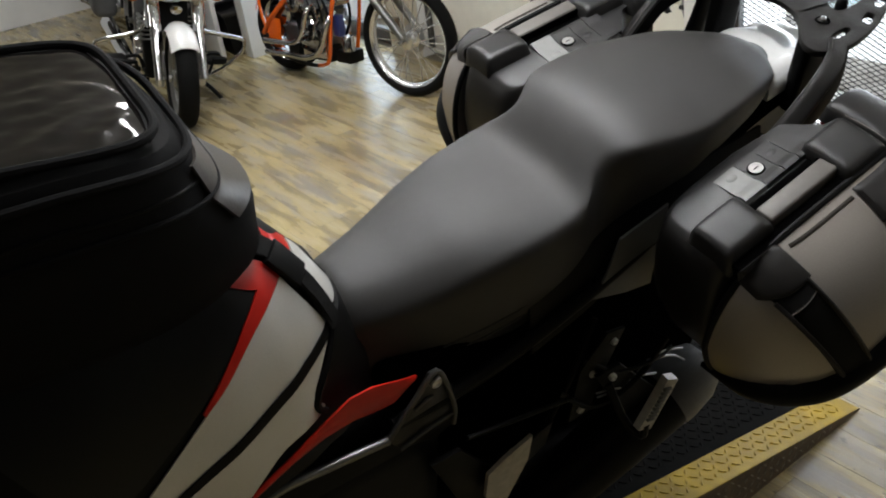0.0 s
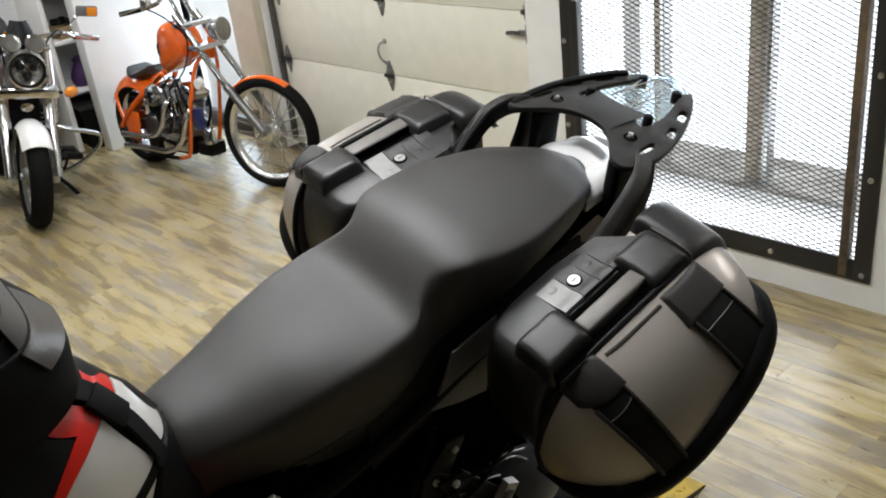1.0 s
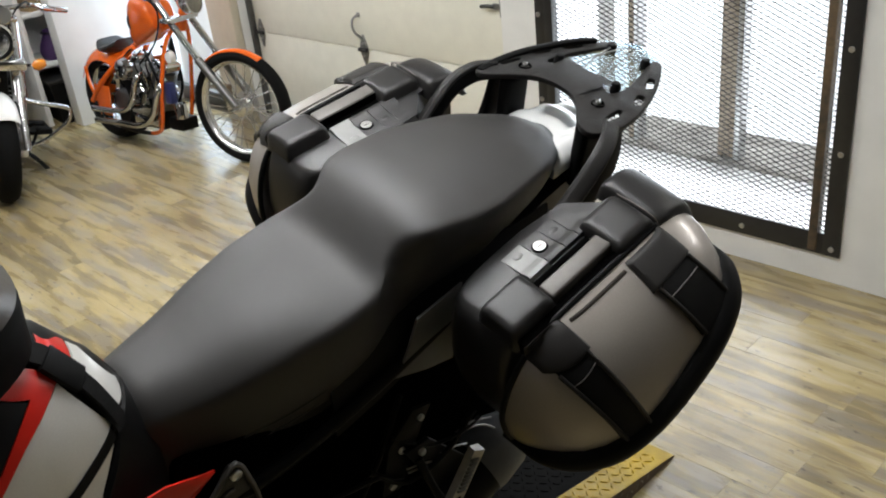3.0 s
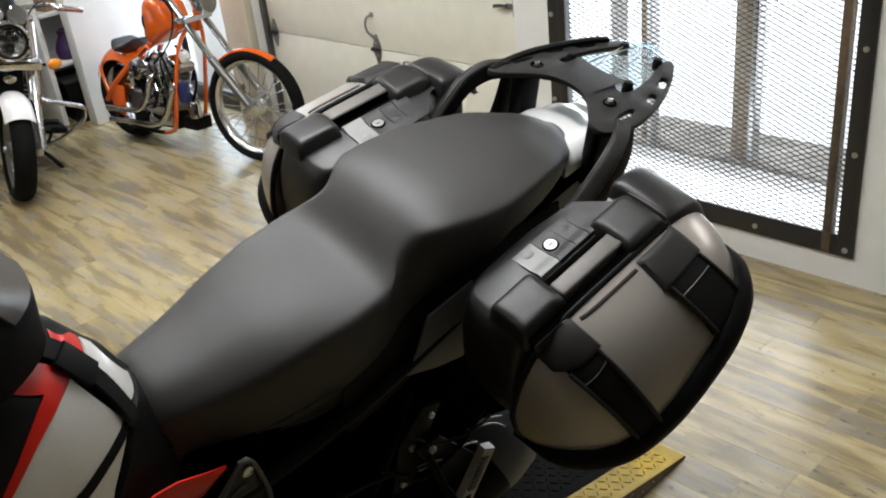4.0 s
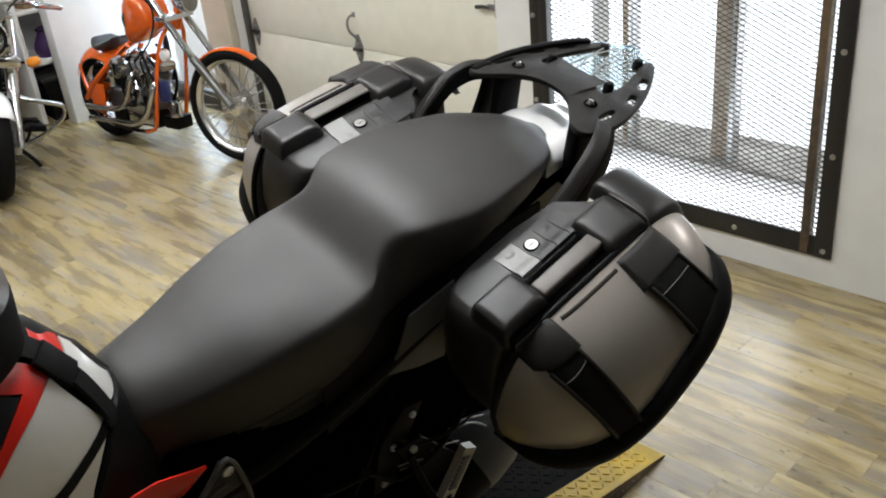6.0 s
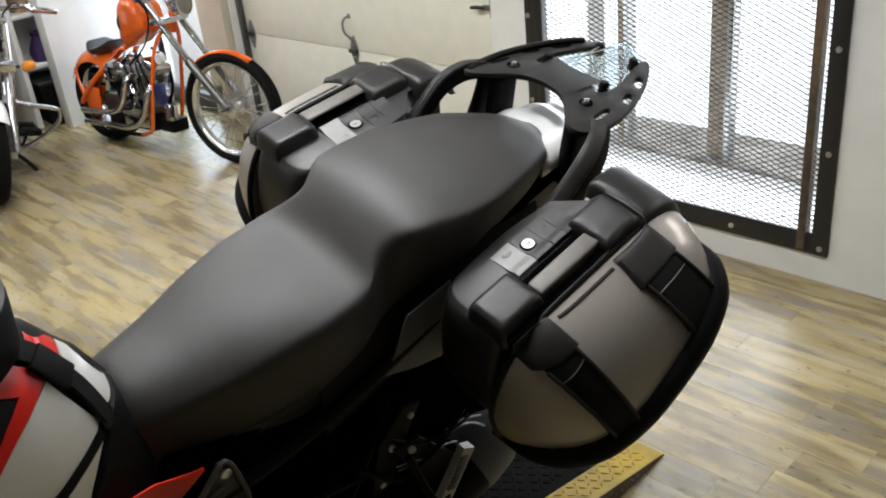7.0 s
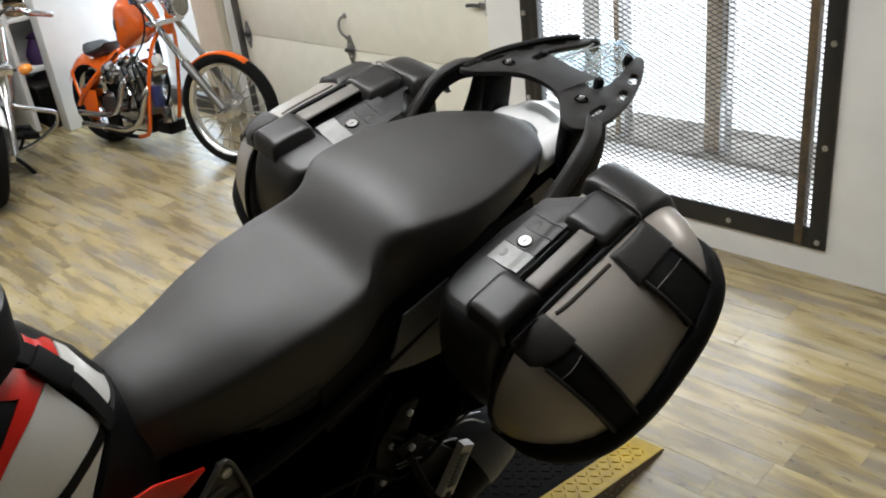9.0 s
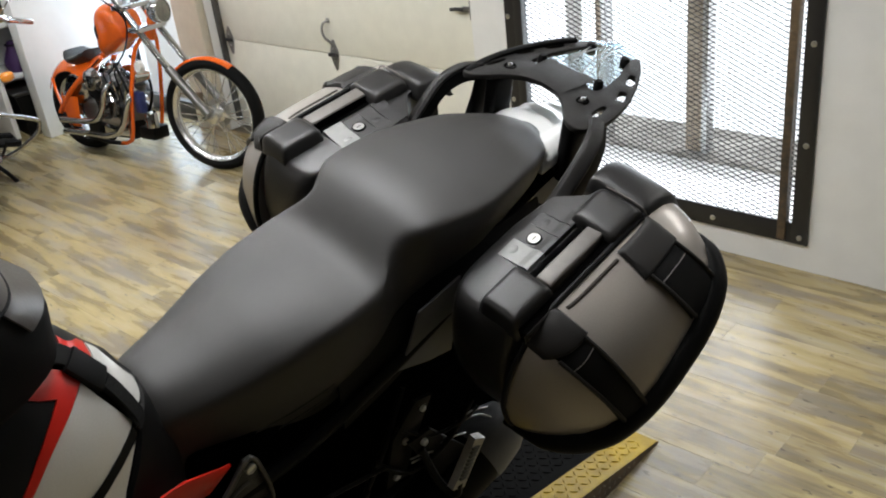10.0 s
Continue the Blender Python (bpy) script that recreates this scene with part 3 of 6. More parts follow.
def lift_deck():
    d = thing("lift_deck", pose(0, 0, 0), "black and yellow diamond-plate lift deck with a rear ramp", "lift deck")

    def run(x0, x1, mat, name, label, lift=0.0):
        prof = [(DY0, 0.0), (DY2 + 0.01, 0.0), (DY2, 0.008), (DY1, DZ), (DY0, DZ)]
        bm = loft([[(x, y, z + (lift if z > 0.001 else 0)) for y, z in prof] for x in (x0, x1)])
        return part(name, bm, mat, d, label)

    run(DX0 + 0.10, DX1 - 0.10, DECKBLACK, "tread_plate", "black tread plate")
    run(DX1 - 0.0995, DX1, DECKYELLOW, "edge_strip", "yellow painted edge")
    run(DX0, DX0 + 0.0995, DECKYELLOW, "edge_strip", "yellow painted edge")

    def tread(x0, x1, y0, y1, mat, parent_name, side=False):
        bm = bmesh.new()
        p = 0.026
        nx, ny = int((x1 - x0) / p), int((y1 - y0) / p)
        for i in range(nx):
            for k in range(ny):
                cx, cy = x0 + (i + 0.5) * p, y0 + (k + 0.5) * p
                a = radians(45 if (i + k) % 2 else -45)
                l, w = Vector((math.cos(a), math.sin(a))) * 0.0125, Vector((-math.sin(a), math.cos(a))) * 0.0032
                c = Vector((cx, cy))
                ends = [c - l, c + w, c + l, c - w]
                if side:
                    lim = DZ if c.x < DY1 else DZ - (c.x - DY1) * (DZ - 0.008) / (DY2 - DY1)
                    if c.y > lim - 0.013:
                        continue
                    vs = [bm.verts.new((DX1 + 0.0006, q.x, q.y)) for q in ends] + [bm.verts.new((DX1 + 0.0026, c.x + (q.x - c.x) * 0.6, c.y + (q.y - c.y) * 0.6)) for q in ends]
                else:
                    def z(y):
                        return DZ if y < DY1 else DZ - (y - DY1) * (DZ - 0.008) / (DY2 - DY1)
                    vs = [bm.verts.new((q.x, q.y, z(q.y) + 0.0003)) for q in ends] + [bm.verts.new((c.x + (q.x - c.x) * 0.6, c.y + (q.y - c.y) * 0.6, z(q.y) + 0.0026)) for q in ends]
                bm.faces.new(vs[4:])
                for j in range(4):
                    bm.faces.new((vs[j], vs[(j + 1) % 4], vs[4 + (j + 1) % 4], vs[4 + j]))
        return tagged(part("tread_pattern", bm, mat, d, "raised diamond tread"), kind="stuff")

    tread(DX0 + 0.105, DX1 - 0.103, 0.4, DY2 - 0.02, DECKBLACK, "")
    tread(DX1 - 0.095, DX1 - 0.004, 0.4, DY2 - 0.02, DECKYELLOW, "")
    tread(0.4, DY2, 0.008, DZ, WORNSTEEL, "", True)
    part("side_skirt", loft([[(x, DY0, 0.0), (x, DY2 + 0.008, 0.0), (x, DY2, 0.006), (x, DY1, DZ - 0.003), (x, DY0, DZ - 0.003)] for x in (DX1 + 0.0002, DX1 + 0.001)]), RUSTY, d, "worn brown side skirt")
    return d


lift_deck()

# ---- the touring motorcycle in the middle (u to its left, v to its tail, w up) ----
BIKE = pose(-1.375, 0, 0.18, 0, 14.3, -3.5)
bike = thing("touring_motorcycle", BIKE, "dark touring motorcycle, red and silver tank, leaning on its stand", "motorcycle")

TOP = [(0.57, 0.90), (0.60, 0.922), (0.70, 0.938), (0.80, 0.964), (0.88, 0.979), (0.94, 0.985), (1.0, 0.994), (1.06, 1.050), (1.10, 1.075), (1.15, 1.085), (1.25, 1.090), (1.40, 1.088), (1.50, 1.072), (1.545, 1.045)]
HALF = [(0.57, 0.085), (0.60, 0.10), (0.70, 0.13), (0.80, 0.158), (0.90, 0.176), (0.97, 0.174), (1.0, 0.170), (1.05, 0.163), (1.11, 0.163), (1.18, 0.170), (1.25, 0.172), (1.35, 0.150), (1.43, 0.128), (1.50, 0.09), (1.545, 0.04)]
LOW = [(0.56, 0.715), (0.70, 0.705), (0.85, 0.725), (1.0, 0.785), (1.1, 0.85), (1.2, 0.895), (1.4, 0.95), (1.545, 0.97)]
DROP = [(0.57, 0.04), (0.75, 0.038), (0.92, 0.022), (1.0, 0.012), (1.06, 0.008), (1.12, 0.02), (1.2, 0.028), (1.4, 0.025), (1.545, 0.03)]
CROWN = [(0.57, 0.84), (0.9, 0.84), (1.0, 0.86), (1.045, 0.62), (1.06, 0.64), (1.10, 0.88), (1.2, 0.94), (1.545, 0.94)]


def even(table, x, reach=0.028):
    """A table read straight between its rows and evened out over a short reach."""
    xs, ys = [t[0] for t in table], [t[1] for t in table]
    return float(np.mean(np.interp([x + reach * k / 6 for k in range(-6, 7)], xs, ys)))


def seat():
    rows = []
    count = 130
    for j in range(count + 1):
        v = 0.57 + j * (1.545 - 0.57) / count
        top, half, low, drop, crown = even(TOP, v, 0.020), even(HALF, v, 0.02), even(LOW, v, 0.05), even(DROP, v, 0.03), even(CROWN, v, 0.022)
        ring, n = [], 52
        for k in range(n + 1):
            s = -1 + 2 * k / n
            a = abs(s)
            if a < 0.6:
                q = a / 0.6
                x, z = half * crown * q, top - drop * q ** 2.6
            else:
                q = (a - 0.6) / 0.4
                x = half * (crown + (1 - crown) * math.sin(q * math.pi / 2) ** 0.8) * (1 - 0.30 * q ** 1.8)
                z = top - drop - (top - drop - low) * q ** 1.2
            ring.append((math.copysign(x, s) if s else 0.0, v, z))
        rows.append(ring + [(0, v, low + 0.01)])
    return loft(rows)


seat_part = part("seat", seat(), VINYL, bike, "charcoal vinyl two-up seat", 50)
for s in (-1, 1):
    for q in (0.66, 0.78):
        fold = []
        for v in [0.61 + 0.04 * k for k in range(8)]:
            half, low, top, crown = even(HALF, v, 0.02), even(LOW, v, 0.05), even(TOP, v, 0.020) - even(DROP, v, 0.03), even(CROWN, v, 0.022)
            fold.append((s * (half * (crown + (1 - crown) * math.sin(q * math.pi / 2) ** 0.8) * (1 - 0.30 * q ** 1.8) + 0.0005), v, top - (top - low) * q ** 1.2))
        part("seam", sweep(fold, [0.0005] + [0.0022] * 6 + [0.0005], 6), VINYL, seat_part, "shallow fold along the seat side")


# tank: a ridge line and sides that swell forward
RIDGE = [(-0.35, 1.12), (-0.1, 1.17), (0.2, 1.18), (0.40, 1.135), (0.50, 1.085), (0.56, 1.01), (0.61, 0.91)]
FLANK = [(-0.35, 0.15), (-0.1, 0.20), (0.2, 0.205), (0.35, 0.195), (0.45, 0.175), (0.53, 0.148), (0.58, 0.125), (0.61, 0.11)]


def flank(v, w):
    t, h = lerp(RIDGE, v), lerp(FLANK, v)
    q = max(0.0, min(1.0, (w - 0.74) / (t - 0.74)))
    return h * max(0.0, 1 - q ** 2.3) ** 0.55


def tank():
    rows = []
    for j in range(49):
        v = -0.35 + j * 0.96 / 48
        t = lerp(RIDGE, v)
        side = []
        for k in range(15):
            w = 0.74 + (t - 0.74) * math.sin(k / 14 * math.pi / 2)
            side.append((flank(v, w), v, w))
        rows.append([(x, y, z) for x, y, z in side] + [(-x, y, z) for x, y, z in side[-2::-1]])
    return loft(rows)


tank_part = part("fuel_tank", tank(), DARK, bike, "black tank cover")


def skin(left, right, s, off, thick=0.003, n=14, m=8):
    """A panel on the tank's side between two edges given as (v, w) pairs."""
    rows = []
    le, re = smooth_path([(0, *p) for p in left], n), smooth_path([(0, *p) for p in right], n)
    count = 24
    for i in range(count + 1):
        a, b = le[round(i * (len(le) - 1) / count)], re[round(i * (len(re) - 1) / count)]
        row = []
        for k in range(m + 1):
            p = a.lerp(b, k / m)
            row.append((s * (flank(p.y, p.z) + off), p.y, p.z + off * 0.6))
        rows.append(row)
    return sheet(rows, thick)


for s in (1, -1):
    part("silver_panel", skin([(0.492, 1.043), (0.417, 1.012), (0.363, 0.973), (0.264, 0.905), (0.205, 0.860)], [(0.547, 0.940), (0.512, 0.900), (0.488, 0.862), (0.502, 0.828), (0.42, 0.812), (0.345, 0.762)], s, 0.004), TANKSILVER, tank_part, "pale silver side panel")
    part("pinstripe", skin([(0.545, 0.948), (0.40, 0.90), (0.262, 0.853)], [(0.540, 0.930), (0.40, 0.882), (0.262, 0.836)], s, 0.0065, 0.002), DARK, tank_part, "black stripe")
    part("red_panel", skin([(0.36, 1.112), (0.400, 1.104), (0.447, 1.086), (0.484, 1.060), (0.491, 1.045)], [(0.36, 1.098), (0.395, 1.088), (0.430, 1.064), (0.452, 1.052), (0.470, 1.046)], s, 0.0055), RED, tank_part, "red lacquered flash")
    part("knee_panel", skin([(0.384, 1.092), (0.25, 1.10), (0.05, 1.09)], [(0.446, 1.051), (0.345, 0.975), (0.16, 0.86)], s, 0.0035), KNEE, tank_part, "black knee panel with a soft sheen")
    part("red_panel", skin([(0.452, 1.053), (0.411, 1.026), (0.365, 0.988), (0.325, 0.955)], [(0.491, 1.045), (0.420, 1.011), (0.368, 0.975), (0.327, 0.950)], s, 0.0055), RED, tank_part, "red lacquered stripe")
    if s > 0:
        part("red_panel", skin([(0.495, 1.085), (0.518, 1.064), (0.533, 1.043)], [(0.487, 1.074), (0.508, 1.054), (0.521, 1.036)], s, 0.006), RED, tank_part, "red lacquered flash")
        part("silver_panel", skin([(0.537, 1.037), (0.560, 1.004), (0.590, 0.946)], [(0.525, 1.034), (0.538, 1.000), (0.556, 0.955)], s, 0.006), TANKSILVER, tank_part, "pale silver side panel")
    part("edge_trim", sweep([(s * (flank(v, w) + 0.004), v, w) for v, w in ((0.600, 0.925), (0.575, 0.945), (0.553, 0.935), (0.525, 0.900), (0.494, 0.862), (0.492, 0.840), (0.506, 0.824))], [0.004, 0.008, 0.008, 0.007, 0.005], 8), DARK, tank_part, "black rubber edge trim")
    # lower red fairing, frame bracket and tube
    part("lower_fairing", sheet([[(s * (g + 0.004 * math.sin(math.pi * k / 5)), v, w0 + (w1 - w0) * k / 5) for k in range(6)] for v, w0, w1, g in ((0.36, 0.762, 0.776, 0.196), (0.43, 0.782, 0.800, 0.186), (0.49, 0.790, 0.822, 0.176), (0.54, 0.785, 0.838, 0.168), (0.58, 0.775, 0.834, 0.164), (0.618, 0.770, 0.820, 0.162), (0.645, 0.787, 0.810, 0.160), (0.662, 0.801, 0.806, 0.158))], 0.004), RED, bike, "red lower fairing")
    spar = plate([(0.22, 0.66), (0.40, 0.700), (0.603, 0.684), (0.64, 0.645), (0.66, 0.60), (0.62, 0.53), (0.22, 0.52)], s * 0.155 - 0.008, s * 0.155 + 0.008, 0.006, "x")
    spar_part = part("frame_spar", spar, DARK, bike, "black cast frame spar")
    part("spar_edge", sweep([(s * 0.163, 0.24, 0.668), (s * 0.164, 0.40, 0.705), (s * 0.164, 0.50, 0.699), (s * 0.164, 0.603, 0.688)], 0.008, 10), ALU, spar_part, "bare aluminium upper edge")
    br = plate([(0.683, 0.800), (0.700, 0.800), (0.712, 0.770), (0.733, 0.690), (0.733, 0.640), (0.70, 0.625), (0.625, 0.645), (0.600, 0.690), (0.655, 0.755)], s * 0.160 - 0.003, s * 0.160 + 0.003, 0.002, "x")
    br_part = part("frame_bracket", br, PLASTIC, bike, "cast aluminium frame bracket")
    rimpath = [(s * 0.166, v, w) for v, w in ((0.602, 0.688), (0.650, 0.752), (0.686, 0.797), (0.699, 0.797), (0.712, 0.768), (0.732, 0.690), (0.731, 0.645))]
    part("raised_rim", sweep(rimpath, 0.0048, 8), TRACKGREY, br_part, "bare cast rim")
    part("raised_rim", sweep([(s * 0.165, 0.625, 0.648), (s * 0.166, 0.68, 0.665), (s * 0.165, 0.731, 0.672)], 0.0038, 8), TRACKGREY, br_part)
    part("raised_rim", sweep([(s * 0.165, 0.655, 0.730), (s * 0.166, 0.675, 0.742), (s * 0.165, 0.69, 0.742)], 0.003, 8), TRACKGREY, br_part)
    bolt(br_part, (s * 0.166, 0.694, 0.776), 0.011, (s, 0, 0))
    # seat rail, passenger peg and hanger
    part("seat_rail", sweep([(s * 0.15, 0.62, 0.70), (s * 0.155, 0.80, 0.72), (s * 0.16, 1.0, 0.79), (s * 0.155, 1.2, 0.87), (s * 0.13, 1.45, 0.94)], 0.014, 10), DARK, bike, "black tubular seat rail")
    part("side_cover", sheet([[(s * (0.138 + 0.006 * k), v, w - 0.032 * k) for k in range(5)] for v, w in ((0.90, 0.84), (1.0, 0.875), (1.08, 0.915), (1.18, 0.95), (1.30, 0.97), (1.42, 0.985))], 0.006), DARK, bike, "black tail side cover")
    part("side_panel", plate([(1.022, 0.786), (1.045, 0.83), (1.065, 0.905), (1.17, 0.935), (1.165, 0.752), (1.10, 0.762)], s * 0.168 - 0.003, s * 0.168 + 0.003, 0.002, "x"), SIDEGREY, bike, "dark grey plastic side panel")
    part("rack_strut", sweep([(s * 0.16, 1.045, 0.72), (s * 0.185, 0.98, 0.62), (s * 0.20, 0.90, 0.50)], 0.006, 8), DARK, bike)
    hang = plate([(1.02, 0.62), (1.08, 0.62), (1.22, 0.45), (1.21, 0.33), (1.17, 0.31), (1.13, 0.42)], s * 0.205 - 0.006, s * 0.205 + 0.006, 0.003, "x")
    hang_part = part("peg_hanger", hang, DARK, bike, "black footpeg hanger")
    bolt(hang_part, (s * 0.214, 1.185, 0.345), 0.009, (s, 0, 0))
    bolt(hang_part, (s * 0.214, 1.06, 0.60), 0.008, (s, 0, 0))
    peg = loft([[(s * (0.280 + 0.008 * a), 1.092 + 0.046 * t + b, 0.500 + 0.115 * t + c) for a, b, c in ((-1, -0.016 + 0.004 * t, 0.006), (1, -0.016 + 0.004 * t, 0.006), (1.4, 0.014, -0.006), (-1, 0.014, -0.006))] for t in (0, 0.2, 0.9, 1.0)])
    peg_part = part("footpeg", peg, PEGALU, bike, "bright ribbed passenger footpeg")
    part("peg_arm", sweep([(s * 0.21, 1.055, 0.58), (s * 0.25, 1.075, 0.50), (s * 0.282, 1.094, 0.475), (s * 0.284, 1.095, 0.51)], 0.009, 8), DARK, hang_part, "black peg arm")
    for k in range(9):
        t = 0.22 + k * 0.075
        part("rib", block(-0.004, 0.004, -0.011, 0.011, -0.003, 0.003, 0.0015, 1, turn=Matrix.Translation((s * 0.290, 1.090 + 0.046 * t, 0.502 + 0.115 * t)) @ Matrix.Rotation(radians(-18), 4, "X")), GREYPLASTIC, peg_part)
    heel = loft([[(s * (0.225 + d), v, w) for v, w in ((0.763, 0.47), (0.765, 0.538), (0.80, 0.56), (0.86, 0.584), (0.855, 0.517), (0.814, 0.428))] for d in (-0.004, 0.004)])
    part("heel_guard", heel, PEGALU, bike, "bright heel guard plate")
    hang2 = plate([(0.66, 0.62), (0.72, 0.62), (0.80, 0.50), (0.93, 0.55), (0.92, 0.49), (0.80, 0.42), (0.72, 0.47)], s * 0.20 - 0.006, s * 0.20 + 0.006, 0.003, "x")
    part("peg_hanger", hang2, DARK, bike, "black footpeg hanger")
    rod = sweep([(s * 0.222, 0.72, 0.672), (s * 0.224, 0.83, 0.650), (s * 0.222, 0.95, 0.620)], 0.0045, 8)
    part("linkage_rod", rod, DARK, bike, "black steel linkage rod")
    part("hose", sweep([(s * 0.19, 0.95, 0.60), (s * 0.21, 1.03, 0.53), (s * 0.22, 1.12, 0.56), (s * 0.21, 1.2, 0.62)], 0.006, 8), DARK, bike, "black hose")
    part("hose", sweep([(s * 0.19, 1.0, 0.66), (s * 0.21, 1.08, 0.60), (s * 0.22, 1.16, 0.59), (s * 0.21, 1.22, 0.585)], 0.004, 8), DARK, bike, "black hose")
    mount = plate([(0.98, 0.50), (0.99, 0.64), (1.045, 0.71), (1.09, 0.70), (1.06, 0.62), (1.03, 0.50)], s * 0.193 - 0.004, s * 0.193 + 0.004, 0.002, "x")
    mount_part = part("peg_mount", mount, DARK, bike, "black cast footpeg mount")
    for v, w, r in ((1.022, 0.618, 0.008), (1.064, 0.681, 0.007), (1.005, 0.526, 0.009)):
        bolt(mount_part, (s * 0.198, v, w), r, (s, 0, 0))
    for pts in (((1.024, 0.576), (1.055, 0.566), (1.089, 0.549)), ((1.028, 0.562), (1.060, 0.552), (1.094, 0.535)), ((1.112, 0.556), (1.150, 0.548), (1.186, 0.531)), ((1.154, 0.576), (1.192, 0.574), (1.23, 0.556), (1.267, 0.52)), ((1.150, 0.590), (1.195, 0.590), (1.25, 0.565))):
        part("brake_line", sweep([(s * 0.214, v, w) for v, w in pts], 0.0022, 6), HINGESTEEL, bike, "thin steel brake line")

# added black plates and a block: hide the floor, stand in for shade
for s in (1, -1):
    part("inner_fender", plate([(0.60, 0.36), (0.72, 0.30), (1.42, 0.34), (1.46, 0.60), (1.42, 0.90), (1.10, 0.86), (0.64, 0.74)], s * 0.108 - 0.004, s * 0.108 + 0.004, 0.002, "x"), SHADEBLACK, bike, "black plate standing in for shade around the wheel")
part("battery_cover", block(-0.125, 0.125, 0.62, 1.10, 0.64, 0.80, 0.02, 2), SHADEBLACK, bike, "black block standing in for shade under the seat")

# silencers on each side, dull end caps
for s in (1, -1):
    m = Matrix.Translation((s * 0.205, 1.20, 0.40)) @ Matrix.Rotation(radians(-68), 4, "X")
    sil = part("silencer", lathe([(0, -0.42), (0.045, -0.42), (0.06, -0.36), (0.068, -0.1), (0.07, 0.05), (0.07, 0.055), (0, 0.055)], m, 24), DARK, bike, "dark exhaust silencer")
    part("end_cap", lathe([(0.072, 0.04), (0.073, 0.06), (0.066, 0.12), (0.05, 0.155), (0.028, 0.16), (0.026, 0.10), (0, 0.10)], m, 24), GREYPLASTIC, sil, "grey silencer end cap")

# engine mass, swingarm, wheels and stand
eng = block(-0.17, 0.17, 0.05, 0.72, 0.22, 0.66, 0.05, 3)
block(-0.13, 0.13, 0.30, 0.66, 0.60, 0.72, 0.03, 2, bm=eng)
engine = part("engine", eng, DARK, bike, "black engine block")
for s in (1, -1):
    part("engine_cover", lathe([(0, 0.05), (0.08, 0.045), (0.11, 0.03), (0.12, 0.0), (0.12, -0.02)], Matrix.Translation((s * 0.17, 0.35, 0.38)) @ Matrix.Rotation(radians(90 * s), 4, "Y"), 28), DARK, engine, "round black engine cover")
    part("swingarm", sweep([(s * 0.13, 0.66, 0.40), (s * 0.14, 0.9, 0.36), (s * 0.13, 1.12, 0.315)], [0.04, 0.035, 0.03], 12), DARK, bike, "black swingarm")


def wheel(parent, m, radius, width, rim_r, spokes, rim_mat=None, tube=0.012, style="cast", tyre_label="black tyre"):
    """A wheel about the local z axis: tyre, rim, hub and spokes."""
    rim_mat = rim_mat or ALU
    w = thing_part("wheel", parent, m)
    t = radius - rim_r
    prof = []
    for k in range(25):
        a = radians(-150 + 300 * k / 24)
        prof.append((rim_r + t * 0.48 + t * 0.52 * math.cos(a), width / 2 * math.sin(a)))
    part("tyre", lathe(prof, None, 56, closed=True), RUBBER, w, tyre_label)
    d1, d2 = (0.016, 0.026) if style == "cast" else (0.004, 0.010)
    part("rim", lathe([(rim_r + 0.006, width * 0.34), (rim_r + 0.012, width * 0.36), (rim_r + 0.008, width * 0.28), (rim_r - d1, width * 0.16), (rim_r - d1 - 0.004, 0), (rim_r - d1, -width * 0.16),
                       (rim_r + 0.008, -width * 0.28), (rim_r + 0.012, -width * 0.36), (rim_r + 0.006, -width * 0.34), (rim_r - d2, -width * 0.2), (rim_r - d2 - 0.006, 0), (rim_r - d2, width * 0.2)], None, 56, closed=True), rim_mat, w)
    hw = width * 0.62
    part("hub", lathe([(0, hw), (0.018, hw), (0.02, hw * 0.8), (0.045, hw * 0.7), (0.05, hw * 0.5), (0.03, hw * 0.3), (0.03, -hw * 0.3), (0.05, -hw * 0.5), (0.045, -hw * 0.7), (0.02, -hw * 0.8), (0.018, -hw), (0, -hw)], None, 24), rim_mat, w)
    for k in range(spokes):
        a = 2 * math.pi * k / spokes
        if style == "cast":
            bm = sweep([(0.04 * math.cos(a), 0.04 * math.sin(a), 0), ((rim_r - 0.02) * math.cos(a), (rim_r - 0.02) * math.sin(a), 0)], [0.022, 0.014], 8, curve=False)
        else:
            side = 1 if k % 2 else -1
            b = a + (0.42 if (k // 2) % 2 else -0.42)
            bm = sweep([(0.045 * math.cos(a), 0.045 * math.sin(a), side * hw * 0.6), ((rim_r - 0.02) * math.cos(b), (rim_r - 0.02) * math.sin(b), side * 0.006)], tube, 6, curve=False)
        part("spoke", bm, rim_mat, w)
    return w


def thing_part(name, parent, m):
    ob = new(name)
    ob.empty_display_size = 0.05
    ob.parent = parent
    ob.matrix_basis = m
    return ob


wheel(bike, Matrix.Translation((0, 1.12, 0.312)) @ Matrix.Rotation(radians(90), 4, "Y"), 0.312, 0.17, 0.225, 6, DARK)
wheel(bike, Matrix.Translation((0, -0.32, 0.302)) @ Matrix.Rotation(radians(90), 4, "Y"), 0.302, 0.12, 0.225, 6, DARK)
for s in (1, -1):
    part("fork_leg", sweep([(s * 0.10, -0.32, 0.30), (s * 0.10, -0.14, 0.80), (s * 0.10, -0.03, 1.10)], [0.028, 0.026, 0.024], 12), DARK, bike, "black fork leg")
part("fork_yoke", block(-0.13, 0.13, -0.09, 0.01, 1.03, 1.09, 0.015), DARK, bike)
part("side_stand", sweep([(0.15, 0.50, 0.26), (0.24, 0.42, 0.12), (0.335, 0.36, -0.083)], 0.012, 10), DARK, bike, "black side stand")


# tail: tail cowl, rear rack with grab rails and a clear inset plate
def band(points, w0, h, mat, name, label="", up=(0, 0, 1), parent=None):
    return part(name, sweep(points, 0.01, 14, flat=(w0, h), up=up), mat, parent or bike, label)


